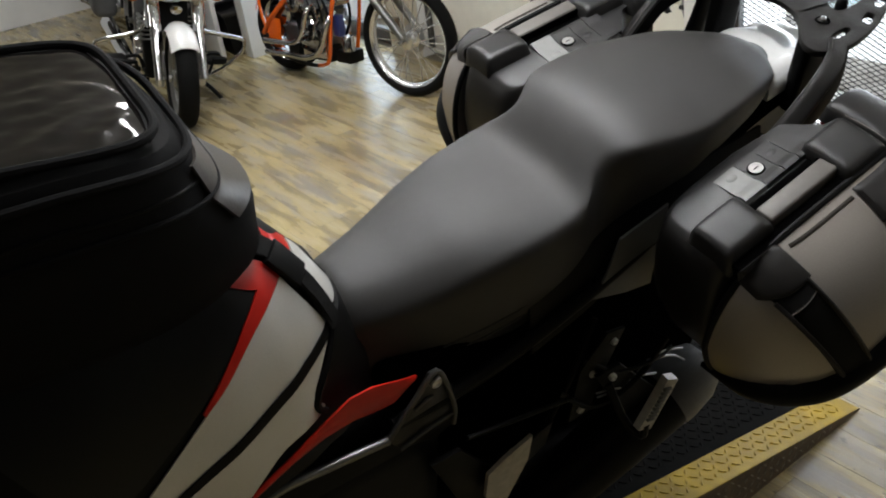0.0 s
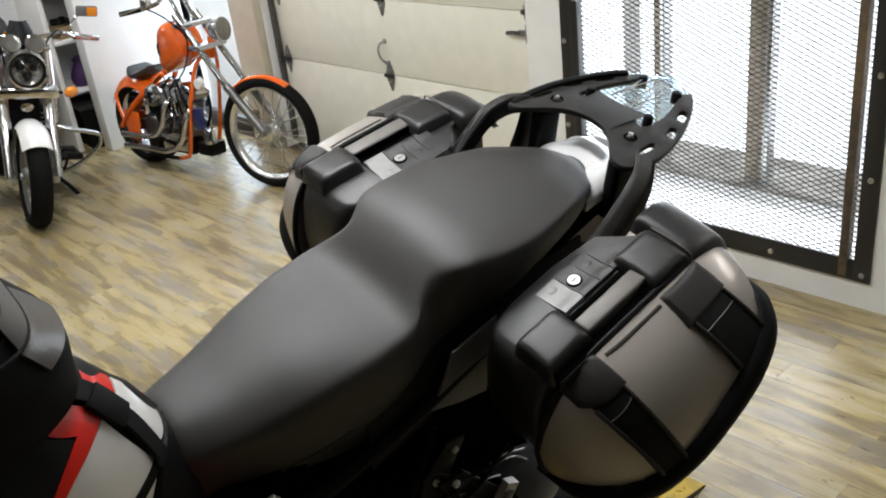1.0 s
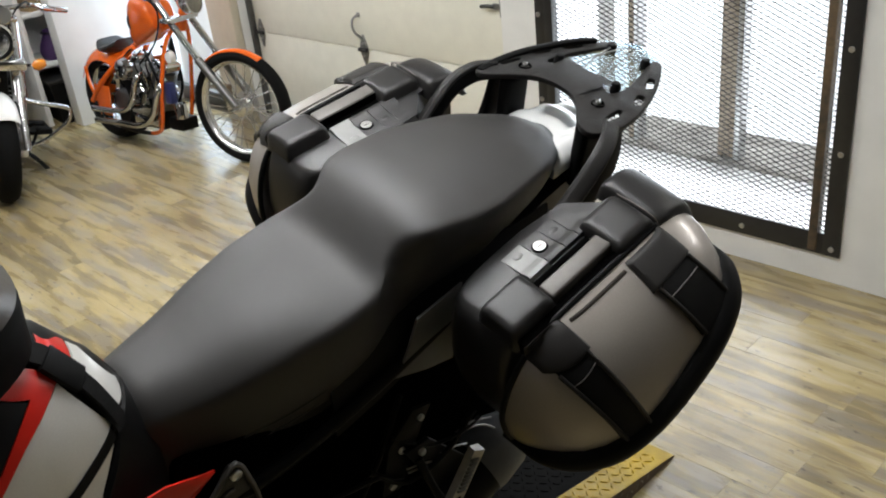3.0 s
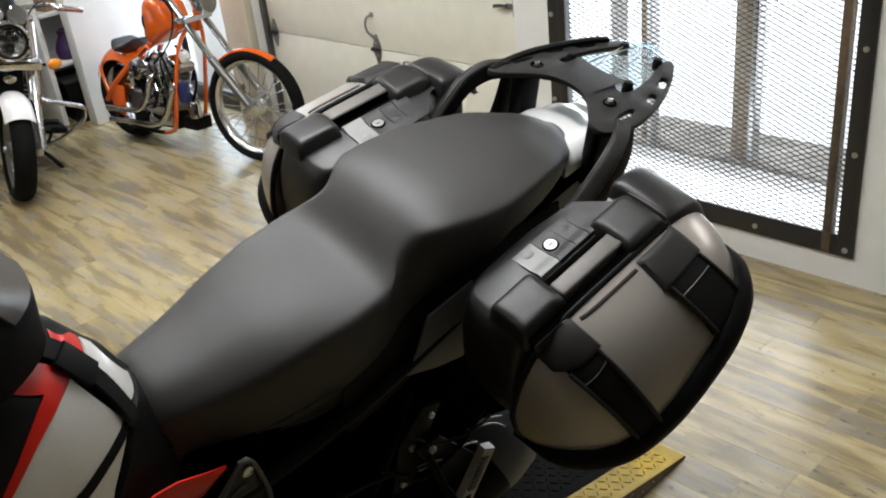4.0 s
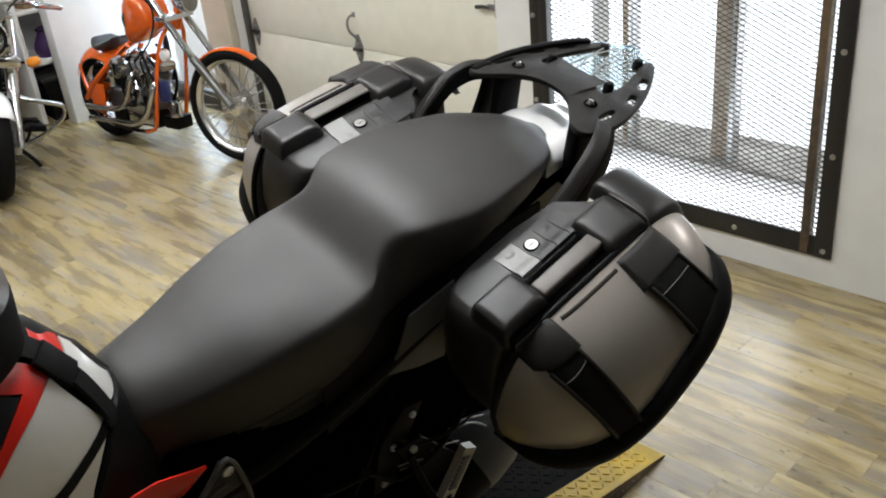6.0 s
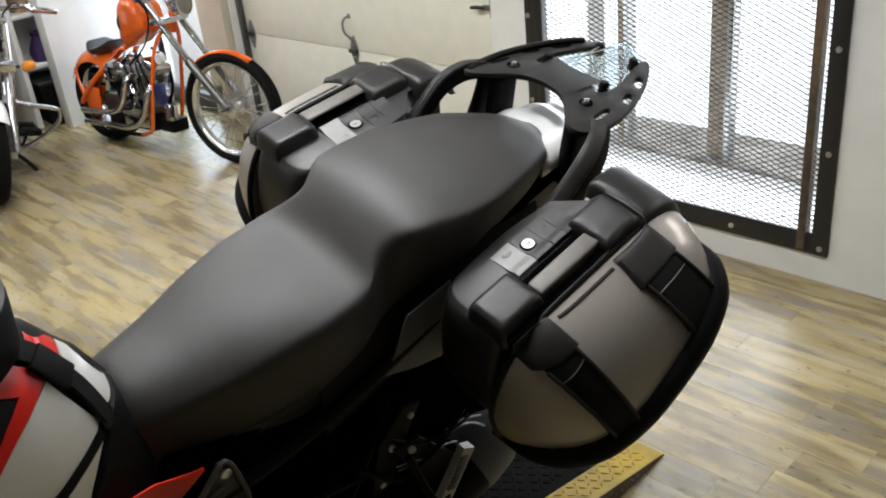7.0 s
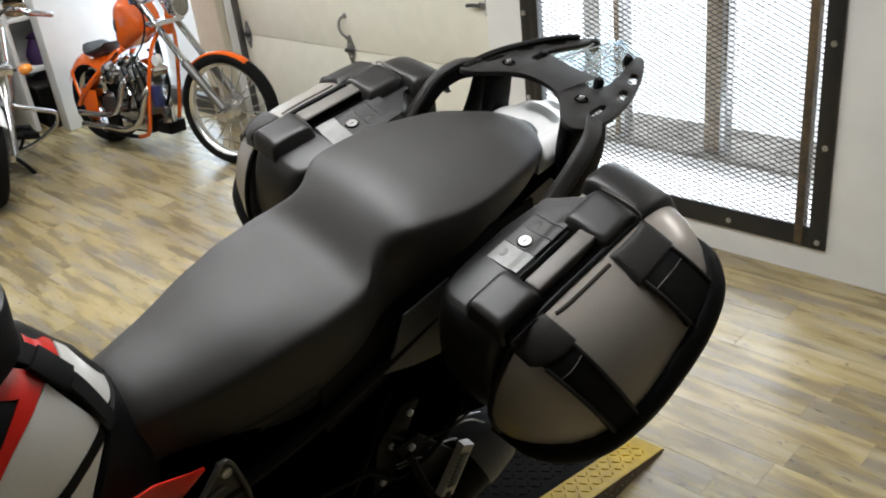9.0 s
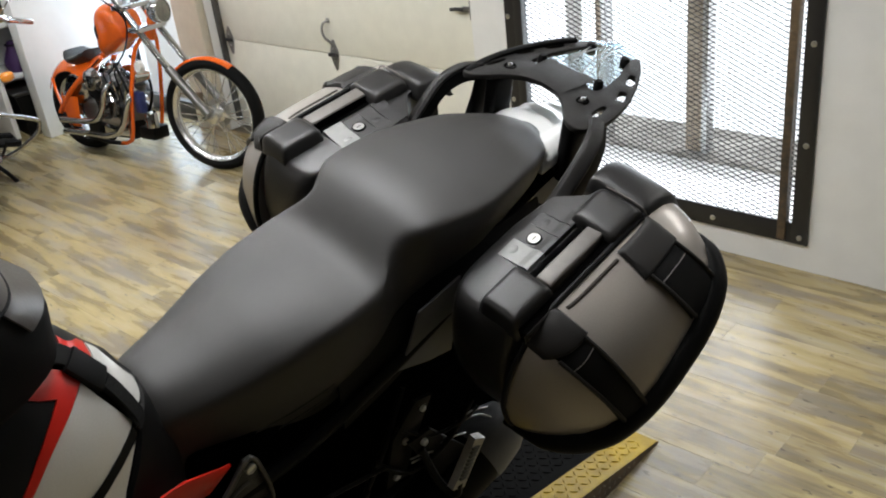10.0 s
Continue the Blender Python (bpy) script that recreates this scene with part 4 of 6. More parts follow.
tail = []
for j in range(19):
    t = j / 18
    v = 1.475 + 0.205 * t
    hwid = 0.100 - 0.035 * t ** 2
    top = 1.040 + 0.012 * math.sin(t * math.pi)
    ring = []
    for k in range(36):
        a = 2 * math.pi * k / 36
        x = hwid * math.copysign(abs(math.sin(a)) ** 0.65, math.sin(a))
        c = math.cos(a)
        z = top - 0.042 + 0.042 * math.copysign(abs(c) ** 0.6, c) * (1 if c > 0 else 0.15)
        ring.append((x, v, z + (0.010 * noise.noise((x * 30, v * 30, 1.7)) - 0.014 * math.exp(-((x - 0.03) / 0.02) ** 2) * (c > 0))))
    tail.append(ring)
part("tail_cowl", loft(tail), TAILSILVER, bike, "bright silver tail cowl")
tl = lathe([(0, 0.03), (0.05, 0.026), (0.06, 0.0), (0, 0.0)], Matrix.Translation((0, 1.665, 0.99)) @ Matrix.Rotation(radians(-90), 4, "X") @ Matrix.Diagonal((1.2, 0.6, 1, 1)), 24)
part("tail_light", tl, REDLENS, bike, "red tail light")
part("under_tail", loft([[(x * (0.12 - 0.05 * t), 1.36 + 0.36 * t, z + 0.05 * t) for x, z in ((-1, 0.95), (1, 0.95), (0.8, 0.84), (-0.8, 0.84))] for t in (0, 0.3, 0.7, 1)]), DARK, bike, "black under-tail")
for s in (1, -1):
    ind = part("indicator", lathe([(0, 0.05), (0.012, 0.046), (0.022, 0.025), (0.022, 0.0), (0.012, -0.03), (0, -0.03)], Matrix.Translation((s * 0.205, 1.545, 0.975 if s > 0 else 0.90)) @ Matrix.Scale(0.8, 4) @ Matrix.Rotation(radians(90 * s), 4, "Y"), 16), REDLENS, bike, "red lensed indicator")

# grab rails run from beside the seat up to the rack, each with a dark web below it
for s in (1, -1):
    rail = [(s * 0.178, 1.27, 0.905), (s * 0.192, 1.335, 0.962), (s * 0.200, 1.388, 1.010), (s * 0.202, 1.430, 1.052), (s * 0.199, 1.470, 1.090), (s * 0.184, 1.512, 1.113), (s * 0.158, 1.548, 1.119)]
    band(rail, 0.031, 0.016, RACKPLASTIC, "grab_rail", "black moulded grab rail", (s * 0.55, -0.3, 1))
    part("rail_lip", sweep([(s * (abs(a) - 0.0135), b - 0.003, c + 0.0075) for a, b, c in rail], 0.0042, 8), PLASTIC, bike, "rounded inner lip of the grab rail")
    web = [[(s * (u - 0.002 * k), v + 0.004 * k, w - 0.004 - 0.009 * k) for k in range(4)] for u, v, w in [(abs(q.x), q.y, q.z) for q in smooth_path(rail[1:], 5)]]
    part("rail_web", sheet(web, 0.009), DARK, bike, "black web under the grab rail")
    part("rail_post", block(s * 0.105 - 0.016, s * 0.105 + 0.016, 1.525, 1.590, 0.96, 1.116, 0.010, 3), DARK, bike, "black rail post")
    part("tail_bracket", sweep([(s * 0.150, 1.565, 1.105), (s * 0.158, 1.56, 1.04), (s * 0.155, 1.53, 0.98), (s * 0.14, 1.47, 0.92)], 0.01, 12, flat=(0.055, 0.02), up=(s * 1, 0.0, 0.2)), DARK, bike, "black tail bracket")


def pierced(outline, holes, low, high, crown, bevel=0.004):
    """A flat moulding with real holes, its sides drooping by crown times the square of the distance from the middle."""
    bm = bmesh.new()
    edges = []
    for loop in [outline] + list(holes):
        vs = [bm.verts.new((a, b, low)) for a, b in loop]
        edges += [bm.edges.new((vs[i - 1], vs[i])) for i in range(len(vs))]
    bmesh.ops.triangle_fill(bm, edges=edges, use_beauty=True)
    base = list(bm.faces)
    got = bmesh.ops.extrude_face_region(bm, geom=base)["geom"]
    bmesh.ops.translate(bm, vec=(0, 0, high - low), verts=[g for g in got if isinstance(g, bmesh.types.BMVert)])
    bmesh.ops.recalc_face_normals(bm, faces=bm.faces)
    rims = [e for e in bm.edges if len(e.link_faces) == 2 and e.calc_face_angle(0) > 1.2 and abs(e.verts[0].co.z - e.verts[1].co.z) < 1e-5]
    bmesh.ops.bevel(bm, geom=rims, offset=bevel, segments=2, affect="EDGES", profile=0.5)
    for v in bm.verts:
        v.co.z -= crown * v.co.x ** 2
    return bm


def oval(u, v, ru, rv, turn, n=16):
    c, d = math.cos(radians(turn)), math.sin(radians(turn))
    out = []
    for k in range(n):
        t = 2 * math.pi * k / n
        x, y = ru * math.copysign(abs(math.cos(t)) ** 0.7, math.cos(t)), rv * math.copysign(abs(math.sin(t)) ** 0.7, math.sin(t))
        out.append((u + x * c - y * d, v + x * d + y * c))
    return out


def rack():
    # one moulding: a plate across the tail with two pierced arms that reach back
    half = [(0.0, 1.570), (0.040, 1.562), (0.075, 1.540), (0.105, 1.508), (0.132, 1.489), (0.158, 1.496), (0.171, 1.540), (0.168, 1.600), (0.147, 1.680), (0.113, 1.757), (0.078, 1.812), (0.060, 1.829), (0.050, 1.822),
            (0.050, 1.805), (0.066, 1.760), (0.083, 1.705), (0.090, 1.650), (0.078, 1.632), (0.042, 1.650), (0.0, 1.664)]
    smooth = [(q.x, q.y) for q in smooth_path([(a, b, 0) for a, b in half], 4)]
    outline = smooth + [(-a, b) for a, b in smooth[-2:0:-1]]
    holes = []
    for s in (1, -1):
        holes += [oval(s * 0.104, 1.738, 0.0085, 0.023, s * 25), oval(s * 0.131, 1.668, 0.0085, 0.021, s * 22), oval(s * 0.139, 1.580, 0.0065, 0.026, s * 6)]
    rk = part("luggage_rack", pierced(outline, holes, 1.123, 1.136, 0.55, 0.003), RACKPLASTIC, bike, "black moulded luggage rack", 35)
    part("centre_panel", loft([[(x * (0.055 + 0.012 * t), 1.565 + 0.10 * t + 0.010 * x * x * (2 * t - 1), 1.1365 + 0.003 * math.sin(math.pi * t) - 0.0022 * x * x) for x in [-1 + k / 6 for k in range(13)]] for t in [k / 6 for k in range(7)]], ring=False), RACKPLASTIC, rk, "slightly raised centre panel")
    for s in (1, -1):
        pad = sweep([(s * 0.150, 1.500, 1.120), (s * 0.156, 1.555, 1.124), (s * 0.152, 1.625, 1.127), (s * 0.131, 1.703, 1.131), (s * 0.106, 1.762, 1.134), (s * 0.088, 1.793, 1.134)], 0.01, 12, flat=(0.016, 0.013))
        if s < 0:
            part("arm_pad", pad, DARK, rk, "black rubber pad")
        part("bolt_recess", lathe([(0.0075, -0.004), (0.0105, 0.0005), (0.0125, 0.0022), (0.0140, 0.0)], Matrix.Translation((s * 0.098, 1.578, 1.1312)), 20), SHADEBLACK, rk)
        bolt(rk, (s * 0.098, 1.578, 1.1330), 0.0062, (0, 0, 1), CHROME_SATIN)
        part("rubber_stop", lathe([(0, 0.014), (0.008, 0.013), (0.011, 0.006), (0.011, -0.012), (0, -0.012)], Matrix.Translation((s * 0.076, 1.660, 1.130)), 16), DARK, rk, "black rubber stop")
        part("rubber_stop", lathe([(0, 0.014), (0.008, 0.013), (0.011, 0.006), (0.011, -0.012), (0, -0.012)], Matrix.Translation((s * 0.046, 1.795, 1.130)), 16), DARK, rk, "black rubber stop")
    rows = []
    for j in range(17):
        t = j / 16
        v = 1.625 + 0.235 * t
        hw = 0.088 * math.sqrt(max(0.0, 1 - max(0.0, (t - 0.55) / 0.45) ** 2.4)) + 0.006
        rows.append([(x * hw - 0.014 * t, v, 1.118 + 0.010 * (1 - x * x) + 0.010 * t) for x in [-1 + k / 6 for k in range(13)]])
    pl = part("clear_plate", sheet(rows, 0.004), CLEARPLATE, rk, "clear acrylic inset plate")
    pl.visible_shadow = False
    for a, b in ((-0.045, -0.012), (-0.01, -0.035), (0.03, 0.0), (0.05, 0.012)):
        part("plate_rib", sweep([(a, 1.64, 1.128), ((a + b) / 2 - 0.008, 1.72, 1.138), (b - 0.012, 1.815, 1.138)], 0.0016, 6), ZINC, rk, "bright rib")


rack()


# ---- panniers (u outward, p along the case to the tail, q up from its lock) ----
def pannier(s, label, sit=Matrix()):
    """A hard pannier; s is +1 for the bike's left side, -1 for its right; sit: how it hangs askew on its mount."""
    p = thing("pannier", BIKE @ Matrix.Translation((0, 1.272, 1.011)) @ Matrix.Rotation(radians(19), 4, "X") @ sit, label, "pannier", "panniers on the touring motorcycle")

    def norm(a, b):
        e = 4.6 if b > 0 else 2.8
        return (abs(a) ** e + abs(b) ** e) ** (1 / e)

    def along(a, b):
        return 0.008 + a * (0.235 * (1 - 0.26 * max(0.0, b) ** 1.5) if a < 0 else 0.258)

    def at(a, b, off=0.0):
        """A place on the lid: a runs to the tail, b up to the ridge, both from -1 to 1."""
        r, up = min(1.0, norm(a, b)), min(1.0, max(0.0, b))
        base = 0.35 + 0.02 * up
        f = (1 - up ** 1.6) ** 0.5 if b > 0 else (1 - min(1.0, abs(b)) ** 7) ** 0.5
        g = (1 - min(1.0, abs(a)) ** (3.1 if a < 0 else 5.0)) ** 0.5
        u = base + (0.540 - base) * f * g * (1 - r ** 14) ** 0.5
        under = max(0.0, float(np.interp(along(a, b), (-0.218, -0.18, -0.05, 0.04, 0.12, 0.185, 0.24), (-0.60, -0.27, -0.09, 0.04, 0.19, 0.33, 0.52))) - b)
        u = max(base, u - 0.16 * under)
        return Vector((s * (u + off * (1 - 0.45 * up)), along(a, b), -0.172 + b * 0.175 + off * 0.85 * up))

    def on(y, b, off=0.0):
        d = (y - 0.008) / (0.235 if y < 0.008 else 0.258)
        return at(max(-0.995, d / (1 - 0.26 * max(0.0, b) ** 1.5)) if d < 0 else min(0.995, d), b, off)

    def edge(t, r=1.0):
        c, d = math.cos(t), math.sin(t)
        k = r / norm(c, d)
        return c * k, d * k

    def quad(tl, tr, bl, br, off, n=18, m=12, round_off=0.75):
        """A padded patch of the lid between four corners given as (along, b), its rims rounded down."""
        rows = []
        for j in range(n + 1):
            tv = j / n
            row = []
            for k in range(m + 1):
                tu = k / m
                y = (tl[0] * (1 - tu) + tr[0] * tu) * (1 - tv) + (bl[0] * (1 - tu) + br[0] * tu) * tv
                b = (tl[1] * (1 - tu) + tr[1] * tu) * (1 - tv) + (bl[1] * (1 - tu) + br[1] * tu) * tv
                e = max(0.0, 1 - abs(2 * tv - 1) ** 12) ** 0.5 * max(0.0, 1 - abs(2 * tu - 1) ** 12) ** 0.5
                row.append(on(y, b, off * (1 - round_off + round_off * e)))
            rows.append(row)
        return sheet(rows, 0.010)

    lid = loft([[at(*edge(2 * math.pi * k / 96, math.sin(r * math.pi / 2))) for k in range(96)] for r in [1, 0.985, 0.965, 0.94, 0.91, 0.87, 0.82, 0.75, 0.66, 0.56, 0.45, 0.34, 0.22, 0.1, 0.01]])
    lid_part = part("lid", lid, SILVER, p, "silver-grey lacquered lid")
    rim = [on(y, b - 0.03, c) for y, b, c in ((-0.214, -0.58, -0.024), (-0.204, -0.40, -0.010), (-0.18, -0.25, -0.004), (-0.13, -0.15, -0.003), (-0.05, -0.06, -0.003), (0.04, 0.07, -0.003), (0.12, 0.22, -0.003), (0.185, 0.36, -0.003), (0.222, 0.48, -0.004), (0.240, 0.62, -0.022))]
    part("rim", sweep(rim, [0.006, 0.021, 0.026, 0.027, 0.027, 0.027, 0.027, 0.026, 0.022, 0.006], 14), DARK, lid_part, "black bumper rim")
    for tl, tr, cl, cr, bl, br in (((-0.168, 0.985), (-0.090, 0.985), (-0.166, 0.745), (-0.086, 0.855), (-0.113, -0.20), (-0.058, -0.06)),
                                   ((0.066, 0.985), (0.166, 0.980), (0.060, 0.845), (0.168, 0.855), (0.094, 0.34), (0.200, 0.30))):
        part("strap", quad((cl[0] + 0.012, cl[1] + 0.03), (cr[0] - 0.010, cr[1] + 0.03), bl, br, 0.007, 26, 10, 0.5), WEB, lid_part, "black webbing strap")
        for p0, p1, d in ((cl, bl, 0.013), (cr, br, -0.011)):
            part("strap_edge", sweep([on(p0[0] + d + (p1[0] - d * 0.4 - p0[0]) * k / 12, p0[1] + (p1[1] - p0[1]) * k / 12, 0.0065) for k in range(13)], 0.0042, 8), CLIPPAD, lid_part)
        part("clip", quad(tl, tr, cl, cr, 0.0105, 20, 18, 0.75), CLIPPAD, lid_part, "padded brown-black clip")
        y0, b0, y1, b1 = cl[0] + 0.02, cl[1] - 0.075, cr[0] - 0.012, cr[1] - 0.075
        part("stitching", sweep([on(y0 + (y1 - y0) * c, b0 + (b1 - b0) * c, 0.0078) for c in (0, 0.25, 0.5, 0.75, 1)], 0.0011, 6), GREYPLASTIC2, lid_part, "pale line of stitching")
    part("lid_lip", sweep([on(-0.078 + k * 0.0134, 0.968, -0.001) for k in range(11)], 0.0040, 8), LIPBROWN, lid_part, "dark brown lip under the ridge")
    # shell
    sec = []
    for q, g in ((-0.345, 0.09), (-0.325, 0.055), (-0.27, 0.025), (-0.18, 0.008), (-0.12, 0.004), (-0.06, 0.002), (-0.025, 0.004), (-0.010, 0.007), (-0.003, 0.012), (0.0, 0.020)):
        ring = []
        for k in range(56):
            t = 2 * math.pi * k / 56
            cu, cv = math.copysign(abs(math.cos(t)) ** 0.36, math.cos(t)), math.copysign(abs(math.sin(t)) ** 0.36, math.sin(t))
            lean = 0.040 * max(0.0, (q + 0.15) / 0.15) ** 1.5 if cv < 0 else 0.0
            if cu > 0:
                cu, cv = math.copysign(abs(math.cos(t)) ** 0.24, cu), math.copysign(abs(math.sin(t)) ** 0.24, cv)
            along_p = 0.008 + (0.226 - g - lean) * cv
            inner = 0.19 + 1.2 * max(0.0, along_p - 0.088)
            ring.append((s * max(min(inner, 0.264), 0.270 + (0.084 - g * 0.5) * cu), along_p, q))
        sec.append(ring)
    part("shell", loft(sec), PLASTIC, p, "black moulded shell", 60)
    part("seal", sweep([at(*edge(2 * math.pi * k / 84, 1.0), 0.0) for k in range(84)], 0.006, 8, closed=True), DARK, p, "black rubber seal")

    def top(u0, u1, p0, p1, q0, q1, bev, mat, name, label="", parent=None):
        return part(name, block(min(s * u0, s * u1), max(s * u0, s * u1), p0, p1, q0, q1, bev, 3), mat, parent or p, label)

    def cap(u0, u1, p0, p1, q, name, label, drop, slope=0.018, back=0.0):
        rows, m = [], 18
        for j in range(m + 1):
            tv = j / m
            row = []
            for k in range(m + 1):
                tu = k / m
                e = (max(0.0, 1 - abs(2 * tv - 1) ** 9)) ** 0.4 * (max(0.0, 1 - abs(2 * tu - 1) ** 9)) ** 0.4
                row.append((s * (u0 + (u1 - u0) * tu), p0 + (p1 - p0) * tv, q - drop * (1 - e) - slope * tu ** 2 - back * tv ** 3))
            rows.append(row)
        return part(name, sheet(rows, 0.012), PLASTIC, p, label, 60)

    cap(0.268, 0.358, -0.174, -0.068, 0.031, "front_cap", "black moulded front cap", 0.045, 0.006)
    cap(0.272, 0.374, 0.068, 0.166, 0.027, "rear_cap", "black moulded rear cap", 0.042, 0.008)
    cap(0.236, 0.382, 0.160, 0.258, 0.024, "rear_hood", "black moulded rear hood", 0.040, 0.016, 0.030)
    part("cap_seam", sweep([(s * 0.285, 0.1635, 0.0235), (s * 0.33, 0.1635, 0.0245), (s * 0.366, 0.1635, 0.0185), (s * 0.376, 0.1635, 0.004)], 0.0016, 6), GREYPLASTIC2, p)
    top(0.312, 0.347, -0.070, 0.096, -0.02, 0.018, 0.005, GREYPLASTIC2, "carry_handle", "bronze-grey carry handle")
    # solid black strips carry the shade beside the handle, in gap and slot
    top(0.3085, 0.3120, -0.068, 0.094, -0.03, 0.0150, 0.001, SHADEBLACK, "handle_underside", "black strip painted as the handle's shaded side")
    top(0.350, 0.372, -0.165, 0.165, -0.03, 0.004, 0.003, SHADEBLACK, "ridge_gap", "black strip painted as the shaded gap between handle and lid")
    top(0.2915, 0.308, -0.064, 0.100, -0.03, 0.0012, 0.001, SHADEBLACK, "handle_slot", "black strip painted as the shade in the finger slot")
    def stepped(p0, p1, mat, name, label="", rise=0.0):
        """A plate that drapes in a soft step from the handle down to the shell's inner edge."""
        prof = [(0.289, -0.004), (0.286, 0.0085), (0.280, 0.0095), (0.273, 0.0085), (0.266, 0.0052), (0.259, 0.0035), (0.247, 0.003), (0.230, 0.002), (0.214, 0.000), (0.204, -0.004), (0.197, -0.012)]
        return part(name, sheet([[(s * u, y, q + rise) for u, q in prof] for y in (p0, p0 + 0.001, (p0 + p1) / 2, p1 - 0.001, p1)], 0.008), mat, p, label, 50)

    lp = stepped(-0.062, -0.0165, LATCHGREY, "latch_plate", "grey latch plate")
    part("emblem", lathe([(0, 0.0008), (0.007, 0.0008), (0.008, 0.0)], Matrix.Translation((s * 0.232, -0.038, 0.0026)) @ Matrix.Diagonal((1, 1.3, 1, 1)), 20), LATCHGREY, lp)
    lk = stepped(-0.0150, 0.0265, PLASTIC, "lock_plate", "black lock plate")
    m = Matrix.Translation((s * 0.247, 0.002, 0.003))
    part("lock", lathe([(0, 0.002), (0.0070, 0.002), (0.0078, 0.0032), (0.0115, 0.0032), (0.0122, 0.0015), (0.0122, -0.002)], m, 28), LOCKMETAL, lk, "bright round key lock")
    part("lock_ring", lathe([(0.0122, 0.0032), (0.0140, 0.0026), (0.0150, 0.0)], m, 28), SHADEBLACK, lk, "dark ring round the lock")
    part("keyway", block(s * 0.247 - 0.001, s * 0.247 + 0.001, -0.003, 0.007, 0.0050, 0.0058), DARK, lk)
    stepped(0.028, 0.0605, PLASTIC, "top_plate", "black top plate")
    stepped(0.062, 0.096, PLASTIC, "top_plate", "black top plate")
    part("emblem", lathe([(0, 0.0008), (0.006, 0.0008), (0.0075, 0.0)], Matrix.Translation((s * 0.24, 0.044, 0.0026)) @ Matrix.Diagonal((1, 1.3, 1, 1)), 20), PLASTIC, p)
    return p


pannier(1, "silver-grey hard pannier with two black straps and a key lock")
pannier(-1, "silver-grey hard pannier with two black straps and a key lock",
        Matrix.Translation((-0.270, 0.007, 0.011)) @ Matrix.Rotation(radians(-7.4), 4, "X") @ Matrix.Rotation(radians(-3), 4, "Z") @ Matrix.Translation((0.28, 0, 0)))


# ---- tank bag ----
def tank_bag():
    b = thing("tank_bag", BIKE, "black nylon tank bag with clear map window strapped on tank", "tank bag")

    def ring(w, hu, v0, v1, n=48, e=0.45, du=0.0):
        out = []
        for k in range(n):
            t = 2 * math.pi * k / n
            out.append((du + hu * math.copysign(abs(math.cos(t)) ** e, math.cos(t)), (v0 + v1) / 2 + (v1 - v0) / 2 * math.copysign(abs(math.sin(t)) ** e, math.sin(t)), w(t) if callable(w) else w))
        return out

    def slope(z):
        return lambda t: z - 0.035 * math.sin(t)

    part("body", loft([ring(1.06, 0.12, 0.0, 0.46, 48, 0.8), ring(1.10, 0.145, -0.03, 0.490, 48, 0.8), ring(1.18, 0.160, -0.05, 0.488, 48, 0.75), ring(slope(1.27), 0.165, -0.06, 0.440, 48, 0.65), ring(slope(1.335), 0.160, -0.06, 0.404, 48, 0.5), ring(slope(1.355), 0.148, -0.05, 0.392, 48, 0.5), ring(slope(1.36), 0.10, 0.0, 0.35)]), NYLON, b, "black nylon body")
    for z, hu, v0, v1, r, mat in ((1.343, 0.163, -0.063, 0.408, 0.0055, NYLON), (1.30, 0.164, -0.062, 0.425, 0.0035, DARK), (1.275, 0.1665, -0.062, 0.440, 0.0035, NYLON)):
        part("piping", sweep(ring(slope(z), hu, v0, v1, 72, 0.5 if z > 1.32 else 0.62), r, 8, closed=True), mat, b, "black piping")
    rows = []
    for j in range(65):
        tv = j / 64
        row = []
        for k in range(49):
            tu = k / 48
            x, v = -0.128 + 0.256 * tu, 0.02 + 0.345 * tv
            cx, cy = abs(2 * tu - 1), abs(2 * tv - 1)
            r = 1 - 0.10 * max(0.0, cx + cy - 1.45)
            edge = (1 - cx ** 8) * (1 - cy ** 8)
            wav = 0.0060 * noise.noise((x * 12, v * 9, 0.3)) + 0.0036 * noise.noise((x * 44, v * 30, 3.0)) + 0.0009 * noise.noise((x * 120, v * 90, 5.0))
            row.append((x * r, 0.1925 + (v - 0.1925) * r, 1.367 - 0.14 * (v - 0.19) + edge * (0.004 + wav)))
        rows.append(row)
    part("map_window", sheet(rows, 0.002), MAPFILM, b, "clear wrinkled map window", 80)
    fr = [(x, v, 1.3705 - 0.14 * (v - 0.19)) for x, v in [(0.0 + 0.134 * math.copysign(abs(math.cos(t)) ** 0.35, math.cos(t)), 0.1925 + 0.180 * math.copysign(abs(math.sin(t)) ** 0.35, math.sin(t))) for t in [2 * math.pi * k / 64 for k in range(64)]]]
    part("window_border", sweep(fr, 0.006, 8, closed=True), NYLON, b, "black window border")
    part("cross_strap", sweep([(-0.15, 0.10, 1.372), (-0.06, 0.10, 1.388), (0.06, 0.10, 1.388), (0.15, 0.10, 1.368), (0.172, 0.10, 1.31)], 0.01, 10, flat=(0.04, 0.004)), WEB, b, "black webbing strap")
    # a shiny flap wrapped round the rear corner
    levels = ((1.325, 0.160, -0.06, 0.410, 0.51), (1.27, 0.165, -0.06, 0.440, 0.65), (1.20, 0.161, -0.052, 0.480, 0.74))
    flap = []
    for j in range(13):
        t = 2 * j / 12
        i = min(int(t), 1)
        z, hu, v0, v1, e = [p + (q - p) * (t - i) for p, q in zip(levels[i], levels[i + 1])]
        row = []
        for k in range(15):
            a = radians(56 - 3 * t + (36 + 4 * math.sin(t)) * k / 14)
